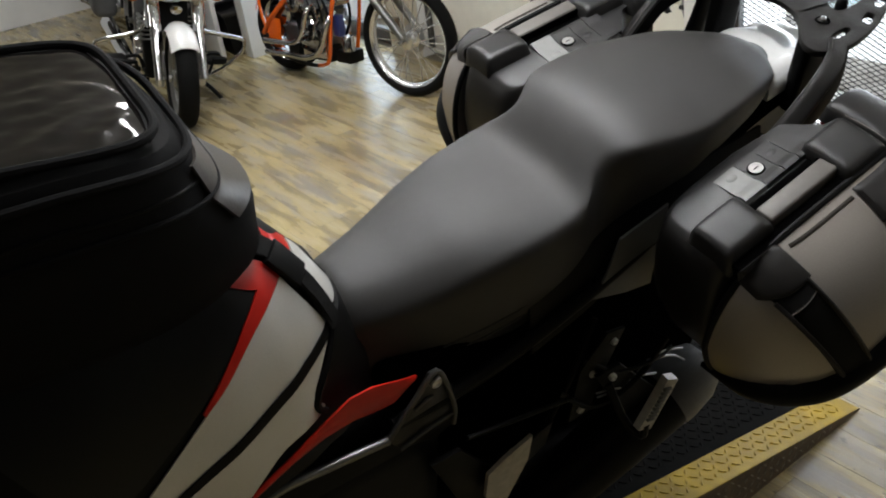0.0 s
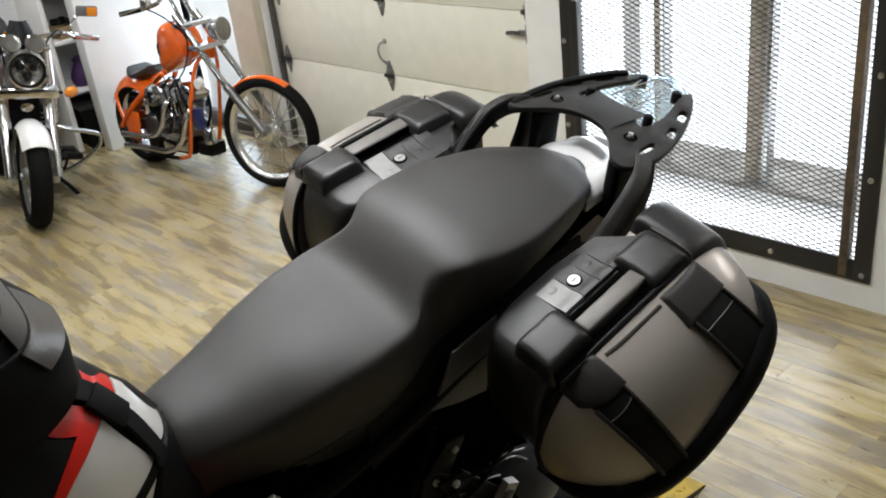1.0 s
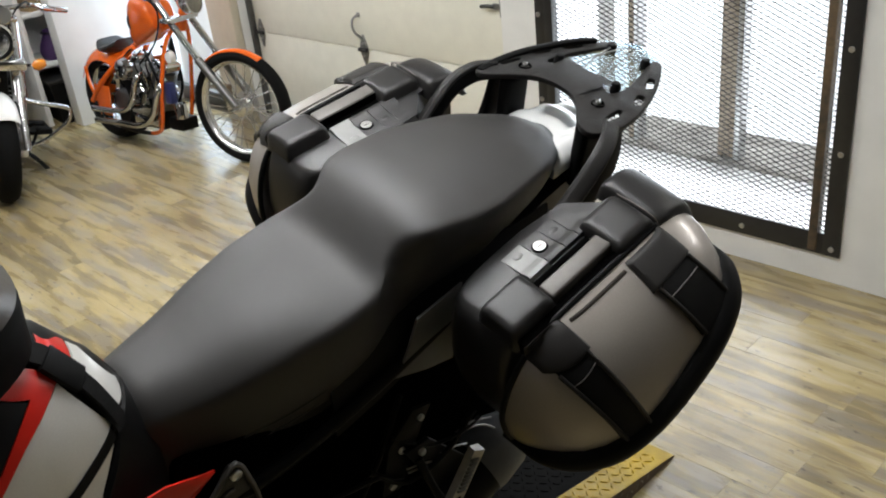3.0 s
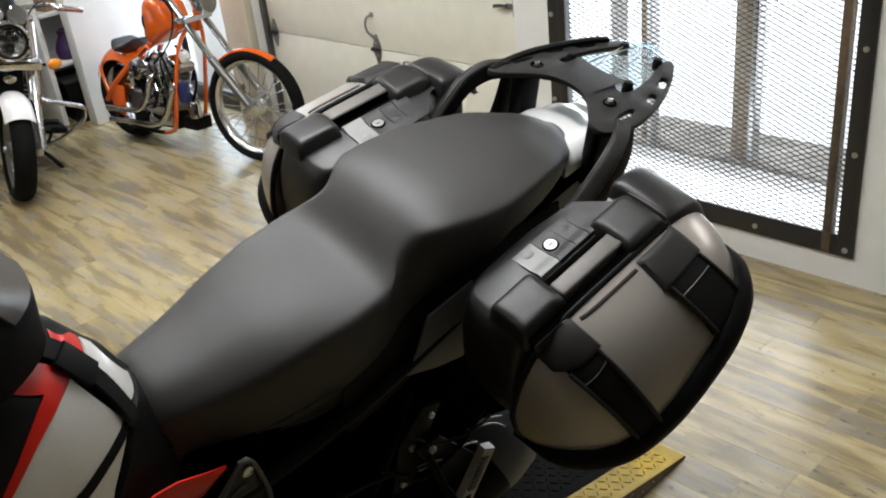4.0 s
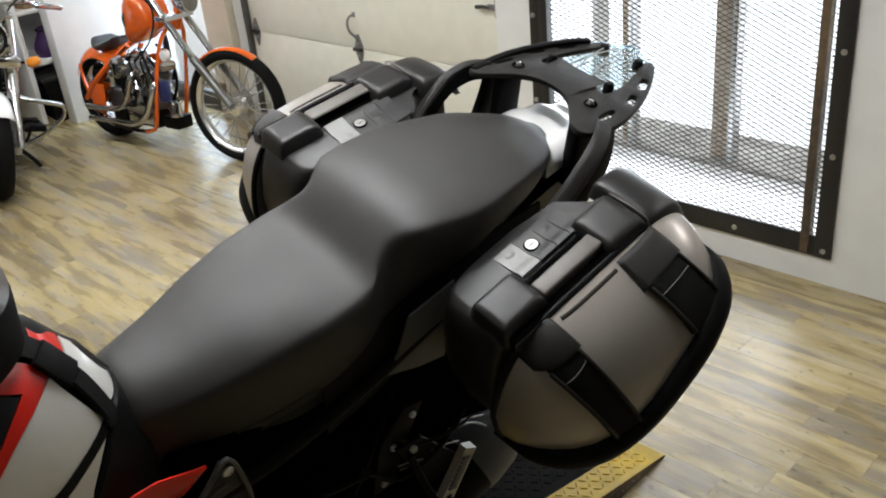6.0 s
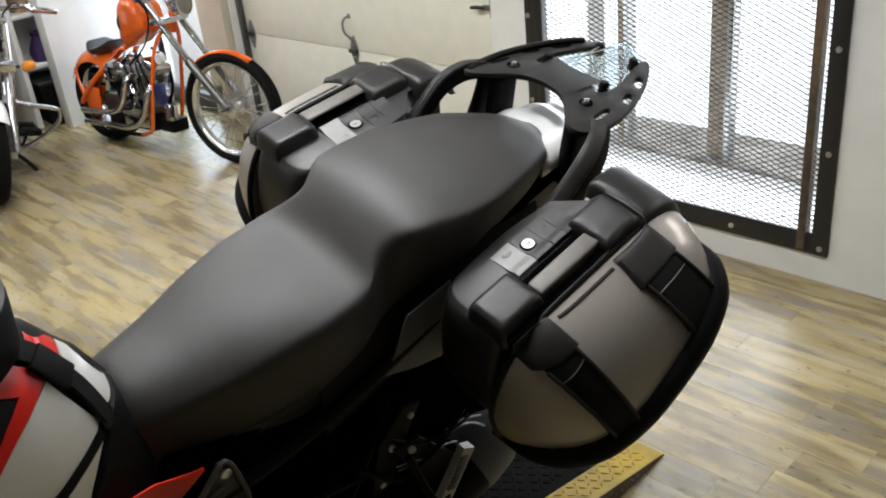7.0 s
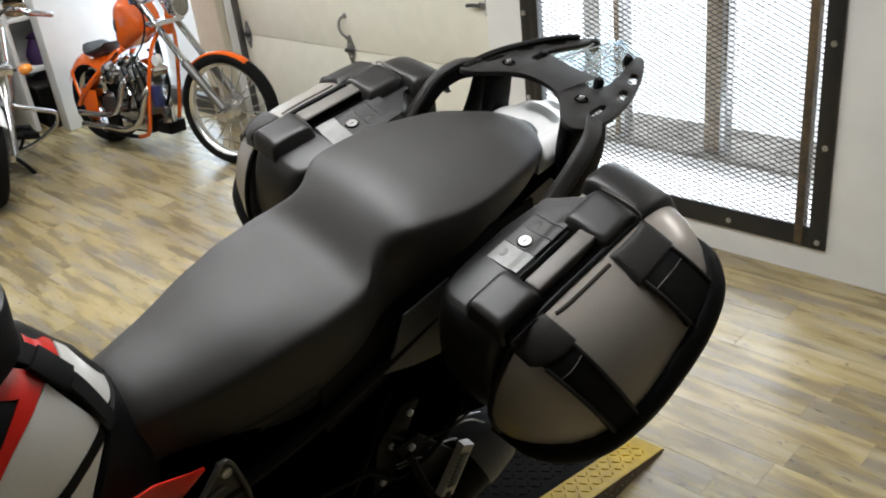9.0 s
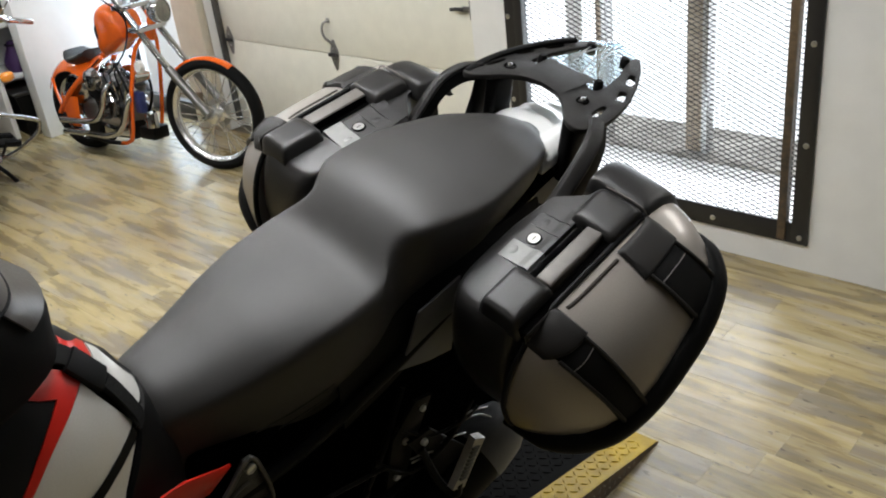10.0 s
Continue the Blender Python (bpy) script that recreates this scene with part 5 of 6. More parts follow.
            row.append(((hu + 0.005) * math.copysign(abs(math.cos(a)) ** e, math.cos(a)), (v0 + v1) / 2 + ((v1 - v0) / 2 + 0.005) * abs(math.sin(a)) ** e, z - 0.035 * min(1.0, 2 - t) * math.sin(a)))
        flap.append(row)
    part("side_pocket", sheet(flap, 0.004), BAGGREY, b, "shiny grey pocket flap")
    lean = (0.55, 0.5, 0.65)
    st = sweep([(0.035, 0.42, 1.120), (0.052, 0.482, 1.085), (0.068, 0.505, 1.055), (0.077, 0.531, 1.012), (0.096, 0.549, 0.966), (0.106, 0.557, 0.938)], 0.01, 10, flat=(0.034, 0.005), up=lean)
    strap = part("strap", st, WEB, b, "black webbing strap")
    part("buckle", sweep([(0.060, 0.490, 1.077), (0.070, 0.505, 1.056), (0.077, 0.523, 1.028)], 0.01, 12, flat=(0.043, 0.014), up=lean), DARK, strap, "black side-release buckle")
    part("strap_end", sweep([(0.078, 0.527, 1.024), (0.093, 0.545, 0.985), (0.102, 0.556, 0.95)], 0.01, 8, flat=(0.028, 0.005), up=lean), WEB, strap)
    return b


tank_bag()
# ---- orange chopper (x forward, y to its left, z up; from the rear tyre's foot) ----
def fender_strip(cx, cz, r, a0, a1, half, crown=0.03, n=20, m=9):
    """A curved mudguard over a wheel whose axle is at (cx, cz)."""
    rows = []
    for j in range(n + 1):
        a = radians(a0 + (a1 - a0) * j / n)
        row = []
        for k in range(m + 1):
            t = -1 + 2 * k / m
            rr = r - crown * abs(t) ** 2.5
            row.append((cx + rr * math.cos(a), half * t, cz + rr * math.sin(a)))
        rows.append(row)
    return sheet(rows, 0.004)


def chopper():
    c = thing("chopper_motorcycle", pose(-5.61, 2.607, 0, -4, 0, 8), "orange chopper with raked chrome forks and a spoked front wheel", "motorcycle")
    spin = Matrix.Rotation(radians(90), 4, "X")
    wheel(c, Matrix.Translation((0.19, 0, 0.27)) @ spin, 0.27, 0.17, 0.19, 24, CHROME, 0.0028, "wire", "fat black rear tyre")
    turn = Matrix.Rotation(radians(11), 4, "Z")
    wheel(c, Matrix.Translation((1.36, 0, 0.322)) @ turn @ spin, 0.322, 0.085, 0.262, 28, CHROME_SATIN, 0.0032, "wire", "narrow black front tyre")
    brake = lathe([(0.05, 0.0), (0.085, 0.0), (0.085, 0.004), (0.05, 0.004)], Matrix.Translation((1.35, 0, 0.318)) @ turn @ spin @ Matrix.Translation((0, 0, -0.05)), 32, closed=True)
    part("brake_disc", brake, ZINC, c, "steel brake disc")
    part("brake_caliper", block(1.285, 1.335, -0.075, -0.035, 0.36, 0.46, 0.012), RUSTY, c, "brown-stained brake caliper")
    part("rear_fender", fender_strip(0.19, 0.27, 0.315, 40, 152, 0.098, 0.075, 24, 13), ORANGE, c, "orange rear fender")
    fr = Matrix.Translation((1.35, 0, 0)) @ turn @ Matrix.Translation((-1.40, 0, 0))
    ff = fender_strip(1.40, 0.318, 0.336, 58, 134, 0.031, 0.014)
    bmesh.ops.transform(ff, matrix=fr, verts=ff.verts)
    part("front_fender", ff, ORANGE, c, "orange front fender")
    for s in (1, -1):
        part("fender_strut", sweep([(0.03, s * 0.10, 0.46), (0.06, s * 0.11, 0.36), (0.11, s * 0.115, 0.25)], 0.010, 8), ORANGE, c)
        part("lower_rail", sweep([(0.60, s * 0.11, 0.098), (0.68, s * 0.11, 0.115), (0.735, s * 0.11, 0.17), (0.80, s * 0.11, 0.42), (0.87, s * 0.085, 0.66), (0.93, s * 0.03, 0.77)], 0.0125, 10), ORANGE, c, "orange frame rail")
        part("belly_tube", sweep([(0.10, s * 0.115, 0.25), (0.22, s * 0.12, 0.14), (0.45, s * 0.115, 0.10), (0.62, s * 0.11, 0.10)], 0.013, 10), DARK, c, "black belly tube")
        part("seat_stay", sweep([(0.07, s * 0.12, 0.25), (0.19, s * 0.125, 0.36), (0.34, s * 0.105, 0.48), (0.50, s * 0.05, 0.605)], 0.017, 10), ORANGE, c, "orange frame stay")
    part("backbone", sweep([(0.20, 0, 0.50), (0.50, 0, 0.62), (0.80, 0, 0.74), (0.96, 0, 0.80)], 0.02, 10), ORANGE, c, "orange backbone tube")
    part("steering_neck", sweep([(0.93, 0, 0.73), (0.98, 0, 0.87)], 0.028, 14, curve=False), ORANGE, c, "orange steering neck")
    # seat and tank
    rows = []
    for j in range(15):
        t = j / 14
        x = 0.18 + 0.17 * t
        half = 0.108 * math.sin(math.pi * (0.12 + 0.70 * (1 - t))) ** 0.7 + 0.015
        z = 0.580 + 0.045 * max(0.0, 0.35 - t) - 0.025 * math.sin(math.pi * t) + 0.02 * t
        rows.append([(x, half * math.cos(a), z + (0.040 if math.sin(a) > 0 else 0.022) * math.sin(a) + 0.02 * math.cos(a) ** 2) for a in [2 * math.pi * k / 20 for k in range(20)]])
    part("saddle", loft(rows), LEATHER, c, "black leather solo saddle")
    rows = []
    for j in range(25):
        t = j / 24
        x = 0.525 + 0.265 * t
        half = 0.035 + 0.085 * math.sin(math.pi * (0.10 + 0.80 * t)) ** 0.7 if 0 < j < 24 else 0.03
        hi = float(np.interp(t, (0, 0.06, 0.18, 0.38, 0.60, 0.80, 1.0), (0.80, 0.865, 0.905, 0.925, 0.918, 0.880, 0.79)))
        lo = float(np.interp(t, (0, 0.06, 0.2, 0.45, 0.75, 1.0), (0.635, 0.615, 0.615, 0.64, 0.69, 0.735)))
        mid, h = (lo + hi) / 2, (hi - lo) / 2
        rows.append([(x, half * math.copysign(abs(math.cos(a)) ** 0.6, math.cos(a)), mid + h * math.copysign(abs(math.sin(a)) ** 0.6, math.sin(a))) for a in [2 * math.pi * k / 28 for k in range(28)]])
    tk = part("fuel_tank", loft(rows), ORANGE, c, "tall orange fuel tank")
    part("tank_emblem", lathe([(0, 0.002), (0.028, 0.002), (0.03, 0)], Matrix.Translation((0.60, -0.110, 0.77)) @ Matrix.Rotation(radians(90), 4, "X") @ Matrix.Diagonal((0.8, 1.4, 1, 1)), 24), DARK, tk, "dark emblem plate")
    part("filler_cap", lathe([(0, 0.016), (0.026, 0.014), (0.03, 0)], Matrix.Translation((0.66, 0, 0.912)), 20), CHROME, tk, "chrome filler cap")
    # oil tank and engine
    part("oil_tank", lathe([(0, 0.10), (0.09, 0.10), (0.105, 0.085), (0.105, -0.085), (0.09, -0.10), (0, -0.10)], Matrix.Translation((0.24, 0, 0.40)) @ spin, 28), CHROME, c, "chrome oil tank")
    part("side_plate", plate([(0.14, 0.17), (0.26, 0.17), (0.28, 0.36), (0.12, 0.36)], -0.128, -0.12, 0.003, "y"), ORANGE, c, "orange side plate")
    eng = thing_part("engine", c, Matrix())
    part("engine_mount", block(0.20, 0.66, -0.05, 0.07, 0.10, 0.44, 0.03, 2), DARK, eng, "black engine mount")
    part("battery_box", block(0.30, 0.42, -0.07, 0.07, 0.36, 0.50, 0.02, 2), DARK, eng, "black battery box")
    part("crankcase", lathe([(0, 0.085), (0.10, 0.085), (0.135, 0.06), (0.14, -0.06), (0.10, -0.085), (0, -0.085)], Matrix.Translation((0.53, 0, 0.26)) @ spin, 28), ALU, eng, "polished crankcase")
    part("cam_cover", lathe([(0, 0.022), (0.055, 0.02), (0.075, 0.0)], Matrix.Translation((0.50, -0.088, 0.26)) @ spin, 24), CHROME, eng, "chrome cam cover")
    part("gearbox", block(0.26, 0.42, -0.09, 0.09, 0.20, 0.34, 0.025, 3), ALU, eng, "alloy gearbox")
    part("primary_cover", lathe([(0, 0.03), (0.09, 0.03), (0.11, 0.01), (0.11, -0.01)], Matrix.Translation((0.45, 0.12, 0.27)) @ Matrix.Rotation(radians(-90), 4, "X") @ Matrix.Diagonal((2.0, 1, 1, 1)), 28), CHROME, eng)
    for ang, ox in ((-20, 0.54), (26, 0.64)):
        m = Matrix.Translation((ox, 0, 0.34)) @ Matrix.Rotation(radians(ang), 4, "Y")
        fins = []
        for k in range(9):
            z = 0.0 + k * 0.018
            fins += [(0.058, z), (0.075, z + 0.002), (0.075, z + 0.008), (0.058, z + 0.010)]
        cyl = part("cylinder", lathe([(0, 0)] + fins + [(0, 0.165)], m, 22), ALU, eng, "finned cylinder")
        rb = block(-0.07, 0.07, -0.065, 0.065, 0.165, 0.225, 0.02, 3)
        bmesh.ops.transform(rb, matrix=m, verts=rb.verts)
        part("rocker_box", rb, CHROME, cyl, "chrome rocker box")
        for o in (-0.03, 0.03):
            part("pushrod_tube", sweep([m @ Vector((o, -0.085, -0.05)), m @ Vector((o * 0.7, -0.07, 0.17))], 0.008, 8, curve=False), CHROME, eng)
    part("air_cleaner", lathe([(0, 0.045), (0.03, 0.05), (0.06, 0.035), (0.07, 0.0), (0.06, -0.02), (0, -0.02)], Matrix.Translation((0.50, -0.13, 0.49)) @ spin, 28), CHROME, eng, "chrome air cleaner")
    part("carburettor", block(0.50, 0.57, -0.14, -0.06, 0.44, 0.52, 0.015), ALU, eng)
    for s in (-1, 1):
        part("hose", sweep([(0.62, s * 0.06, 0.60), (0.70, s * 0.09, 0.52), (0.74, s * 0.08, 0.38), (0.68, s * 0.07, 0.24)], 0.009, 8), DARK, eng)
    for k in range(5):
        part("fuel_line", sweep([(0.50 + 0.05 * k, -0.07, 0.60), (0.47 + 0.055 * k, -0.115, 0.54 - 0.02 * (k % 2)), (0.50 + 0.05 * k, -0.11, 0.45), (0.53 + 0.035 * k, -0.08, 0.37)], 0.0045, 6), (DARK, CHROME)[k % 2], eng)
    part("cooling_shroud", plate([(0.47, 0.15), (0.70, 0.15), (0.73, 0.30), (0.60, 0.36), (0.48, 0.33)], -0.112, -0.100, 0.004, "y"), CHROME, eng, "polished side cover")
    for k in range(6):
        a = radians(60 * k)
        part("cover_bolt", lathe([(0, 0.006), (0.008, 0.005), (0.009, 0)], Matrix.Translation((0.50 + 0.062 * math.cos(a), -0.113, 0.26 + 0.062 * math.sin(a))) @ spin, 10), DARK, eng)
    part("regulator", block(0.72, 0.85, -0.05, 0.07, 0.12, 0.20, 0.012), DARK, eng, "black regulator box")
    part("oil_filter", lathe([(0, 0.05), (0.032, 0.05), (0.036, 0.045), (0.036, -0.04), (0, -0.04)], Matrix.Translation((0.86, -0.05, 0.25)), 18), CHROME, eng, "chrome oil filter")
    part("coil_cover", block(0.79, 0.85, -0.10, -0.05, 0.30, 0.43, 0.012), BLUE, eng, "dark blue coil cover")
    part("horn", lathe([(0, 0.03), (0.03, 0.028), (0.036, 0.0), (0, -0.01)], Matrix.Translation((0.90, -0.08, 0.585)) @ spin, 18), WHITELAC, eng, "pale horn")
    for dy, pts in ((-0.15, [(0.60, -0.08, 0.47), (0.595, -0.14, 0.43), (0.545, -0.155, 0.31), (0.47, -0.16, 0.245), (0.34, -0.16, 0.225), (0.12, -0.16, 0.215)]),
                    (-0.165, [(0.78, -0.07, 0.44), (0.78, -0.13, 0.38), (0.71, -0.16, 0.22), (0.58, -0.165, 0.160), (0.40, -0.165, 0.155), (0.14, -0.165, 0.145)])):
        part("exhaust_pipe", sweep(pts, 0.019, 14), CHROME, c, "chrome exhaust pipe")
    # front end, turned a little to its left
    fe = thing_part("front_end", c, fr)
    for s in (1, -1):
        part("fork_tube", sweep([(1.425, s * 0.085, 0.355), (1.195, s * 0.085, 0.62), (0.915, s * 0.085, 0.99)], 0.019, 12, curve=False), CHROME, fe, "chrome fork tube")
        part("fork_slider", sweep([(1.430, s * 0.085, 0.345), (1.21, s * 0.085, 0.600)], 0.024, 14, curve=False), ALU, fe, "polished fork slider")
        part("handlebar_grip", sweep([(0.79, s * 0.20, 1.035), (0.70, s * 0.275, 1.02)], 0.014, 12, curve=False), DARK, fe, "black grip")
        part("lever", sweep([(0.80, s * 0.20, 1.05), (0.77, s * 0.25, 1.035), (0.72, s * 0.29, 1.02)], 0.005, 8), CHROME, fe, "chrome lever")
        part("master_cylinder", block(0.775, 0.83, s * 0.17 - 0.022, s * 0.17 + 0.022, 1.04, 1.085, 0.008), CHROME, fe)
    part("axle", sweep([(1.405, -0.12, 0.322), (1.405, 0.12, 0.322)], 0.012, 12, curve=False), CHROME, fe)
    for x, z in ((1.05, 0.81), (0.96, 0.93)):
        part("yoke", block(x - 0.04, x + 0.04, -0.12, 0.12, z - 0.015, z + 0.015, 0.008), CHROME, fe, "chrome yoke")
    part("handlebar", sweep([(0.79, 0.20, 1.035), (0.84, 0.13, 1.055), (0.85, 0.08, 1.08), (0.86, 0.0, 1.09), (0.85, -0.08, 1.08), (0.84, -0.13, 1.055), (0.79, -0.20, 1.035)], 0.013, 10), CHROME, fe, "chrome handlebar")
    for s in (1, -1):
        part("riser", sweep([(0.94, s * 0.05, 0.94), (0.87, s * 0.05, 1.085)], 0.014, 10, curve=False), CHROME, fe)
        part("mirror_stem", sweep([(0.80, s * 0.20, 1.06), (0.82, s * 0.22, 1.2), (0.80, s * 0.26, 1.3)], 0.005, 8), CHROME, fe)
    hm = Matrix.Translation((1.16, 0, 0.90)) @ Matrix.Rotation(radians(84), 4, "Y") @ Matrix.Scale(0.85, 4)
    hl = part("headlamp", lathe([(0, -0.11), (0.035, -0.10), (0.07, -0.05), (0.078, 0.0), (0.08, 0.02), (0.072, 0.022)], hm, 28), CHROME, fe, "chrome headlamp shell")
    part("lens", lathe([(0.072, 0.018), (0.05, 0.028), (0, 0.033)], hm, 28), LAMPLENS, hl, "clear lamp lens")
    part("cable", sweep([(0.80, -0.18, 1.04), (0.92, -0.16, 0.98), (0.99, -0.10, 0.86), (0.90, -0.06, 0.68), (0.76, -0.07, 0.55)], 0.005, 8), DARK, fe, "black control cable")
    part("kick_stand", sweep([(0.60, 0.11, 0.14), (0.55, 0.22, 0.04), (0.53, 0.275, -0.015)], 0.010, 8), CHROME, c, "chrome kick stand")
    return c


chopper()


# ---- cruisers (x forward, y to the left, z up; from the front tyre's foot) ----
def cruiser(m, label, paint, screen=True, round_lamp=True):
    c = thing("cruiser_motorcycle", m, label, "motorcycle")
    spin = Matrix.Rotation(radians(90), 4, "X")
    wheel(c, Matrix.Translation((0, 0, 0.292)) @ spin, 0.292, 0.115, 0.205, 10, ALU, tyre_label="black front tyre")
    wheel(c, Matrix.Translation((-1.55, 0, 0.32)) @ spin, 0.32, 0.17, 0.215, 10, ALU, tyre_label="black rear tyre")
    part("front_fender", fender_strip(0, 0.292, 0.318, 44, 168, 0.078, 0.05), paint, c, "glossy front fender")
    part("rear_fender", fender_strip(-1.55, 0.32, 0.36, 20, 185, 0.11, 0.05), paint, c, "glossy rear fender")
    for s in (1, -1):
        part("fork_slider", sweep([(0.02, s * 0.118, 0.285), (-0.09, s * 0.118, 0.58)], 0.033, 16, curve=False), CHROME, c, "polished fork slider")
        part("fork_cover", sweep([(-0.09, s * 0.125, 0.56), (-0.25, s * 0.125, 0.96)], 0.040, 16, curve=False), CHROME, c, "chrome fork cover")
        part("caliper", block(-0.075, 0.0, s * 0.115 - 0.02, s * 0.115 + 0.02, 0.24, 0.36, 0.012), ZINC, c)
        part("indicator_stem", sweep([(-0.10, s * 0.14, 0.735), (-0.10, s * 0.19, 0.735)], 0.009, 8, curve=False), DARK, c)
        part("indicator", lathe([(0, 0.05), (0.018, 0.045), (0.03, 0.02), (0.03, -0.005), (0.015, -0.025), (0, -0.025)], Matrix.Translation((-0.10, s * 0.225, 0.735)) @ Matrix.Rotation(radians(-70 * s), 4, "X"), 18), LENS, c, "amber indicator")
        g = sweep([(-0.36, s * 0.13, 0.62), (-0.34, s * 0.15, 0.53), (-0.33, s * 0.21, 0.485), (-0.33, s * 0.40, 0.445), (-0.33, s * 0.430, 0.415), (-0.33, s * 0.405, 0.345), (-0.34, s * 0.27, 0.24), (-0.38, s * 0.14, 0.19)], 0.0135, 10)
        part("engine_guard", g, CHROME, c, "chrome engine guard")
        part("highway_peg", sweep([(-0.30, s * 0.17, 0.29), (-0.28, s * 0.20, 0.36), (-0.26, s * 0.27, 0.365)], 0.011, 8), DARK, c, "black foot peg")
        part("pedal_lever", sweep([(-0.30, s * 0.15, 0.24), (-0.27, s * 0.20, 0.25), (-0.22, s * 0.22, 0.33), (-0.21, s * 0.23, 0.345)], 0.009, 8), DARK, c, "black pedal lever")
        part("pedal_pad", block(-0.235, -0.185, min(s * 0.215, s * 0.30), max(s * 0.215, s * 0.30), 0.335, 0.355, 0.006), RUBBER, c, "black rubber pedal pad")
        part("grip", sweep([(-0.40, s * 0.32, 1.005), (-0.50, s * 0.47, 0.985)], 0.018, 12, curve=False), CHROME, c, "chrome-ended grip")
        part("mirror_stem", sweep([(-0.36, s * 0.28, 1.02), (-0.35, s * 0.31, 1.10), (-0.36, s * 0.35, 1.145)], 0.006, 8), CHROME, c)
        mb = block(-0.375, -0.345, s * 0.39 - 0.06, s * 0.39 + 0.06, 1.125, 1.185, 0.012, 3)
        mir = part("mirror", mb, GREYPLASTIC, c, "grey mirror head")
        part("mirror_reflector", block(-0.344, -0.340, s * 0.415 - 0.028, s * 0.415 + 0.028, 1.13, 1.18, 0.004), LENS, mir, "amber insert")
        part("saddlebag", block(-1.80, -1.30, min(s * 0.20, s * 0.36), max(s * 0.20, s * 0.36), 0.38, 0.70, 0.05, 4), BAGLEATHER, c, "grey leather saddlebag")
        part("silencer", sweep([(-0.55, s * 0.19, 0.22), (-0.9, s * 0.22, 0.24), (-1.7, s * 0.24, 0.27)], [0.03, 0.045, 0.055], 14), CHROME, c, "chrome silencer")
        part("footboard", block(-0.80, -0.50, min(s * 0.22, s * 0.36), max(s * 0.22, s * 0.36), 0.24, 0.265, 0.01), DARK, c, "black footboard")
        part("clutch_lever", sweep([(-0.37, s * 0.30, 1.03), (-0.36, s * 0.36, 1.02), (-0.42, s * 0.45, 1.0)], 0.006, 8), CHROME, c)
    part("lower_yoke", block(-0.155, -0.03, -0.165, 0.165, 0.715, 0.775, 0.014), CHROME, c, "chrome lower yoke bar")
    part("upper_yoke", block(-0.32, -0.20, -0.16, 0.16, 0.95, 0.985, 0.01), CHROME, c, "chrome upper yoke")
    hm = Matrix.Translation((0.0, 0, 0.875)) @ Matrix.Rotation(radians(84), 4, "Y")
    if not round_lamp:
        hm = hm @ Matrix.Diagonal((0.85, 0.75, 1, 1))
    hl = part("headlamp", lathe([(0, -0.16), (0.06, -0.14), (0.098, -0.07), (0.104, 0.0), (0.103, 0.02), (0.092, 0.028), (0.086, 0.012)], hm, 36), CHROME, c, "chrome headlamp shell")
    part("bezel", lathe([(0.087, 0.014), (0.092, 0.03), (0.082, 0.03), (0.076, 0.012)], hm, 36, closed=True), DARK, hl, "black bezel ring")
    part("reflector", lathe([(0.08, 0.0), (0.05, -0.02), (0, -0.03)], hm, 28), LAMPLENS, hl)
    for dx, dy, r in ((0.025, 0.0, 0.022), (-0.02, -0.028, 0.018), (-0.02, 0.028, 0.018), (-0.045, 0.0, 0.015)):
        part("projector", lathe([(r, -0.01), (r, 0.008), (r * 0.7, 0.012), (0, 0.006)], hm @ Matrix.Translation((dx, dy, 0)), 18), DARK, hl, "dark projector lens")
    lens = part("lens", lathe([(0.084, 0.02), (0.05, 0.032), (0, 0.036)], hm, 28), GLASS, hl, "clear lens")
    lens.visible_shadow = False
    for s in (1, -1):
        gm = Matrix.Translation((-0.10, s * 0.062, 0.995)) @ Matrix.Rotation(radians(70), 4, "Y")
        part("gauge_pod", lathe([(0, -0.09), (0.03, -0.08), (0.05, -0.03), (0.053, 0.03), (0.046, 0.035), (0, 0.03)], gm, 24), CHROME, c, "chrome gauge pod")
    if screen:
        rows = []
        for j in range(9):
            t = j / 8
            rows.append([(-0.07 - 0.09 * t - 0.05 * x * x, x * 0.075 * (1 - 0.45 * t ** 2), 1.0 + 0.115 * t) for x in [-1 + k / 5 for k in range(11)]])
        part("fly_screen", sheet(rows, 0.004), DARK, c, "dark smoked fly screen")
    part("handlebar", sweep([(-0.40, 0.32, 1.005), (-0.33, 0.26, 1.03), (-0.27, 0.12, 1.02), (-0.26, 0.0, 1.0), (-0.27, -0.12, 1.02), (-0.33, -0.26, 1.03), (-0.40, -0.32, 1.005)], 0.014, 10), CHROME, c, "chrome handlebar")
    for s in (1, -1):
        part("cable", sweep([(-0.35, s * 0.26, 1.02), (-0.22, s * 0.2, 1.06), (-0.12, s * 0.12, 1.0), (-0.16, s * 0.08, 0.85)], 0.005, 8), DARK, c, "black control cable")
    rows = []
    for j in range(17):
        t = j / 16
        x = -0.26 - 0.52 * t
        half = 0.165 * math.sin(math.pi * min(1.0, 0.30 + 0.62 * t)) ** 0.7
        rows.append([(x, half * math.cos(a), 0.80 - 0.04 * t + 0.13 * math.copysign(abs(math.sin(a)) ** 0.8, math.sin(a))) for a in [2 * math.pi * k / 24 for k in range(24)]])
    part("fuel_tank", loft(rows), paint, c, "glossy fuel tank")
    rows = []
    for j in range(13):
        t = j / 12
        x = -0.76 - 0.75 * t
        half = 0.12 + 0.05 * math.sin(math.pi * t)
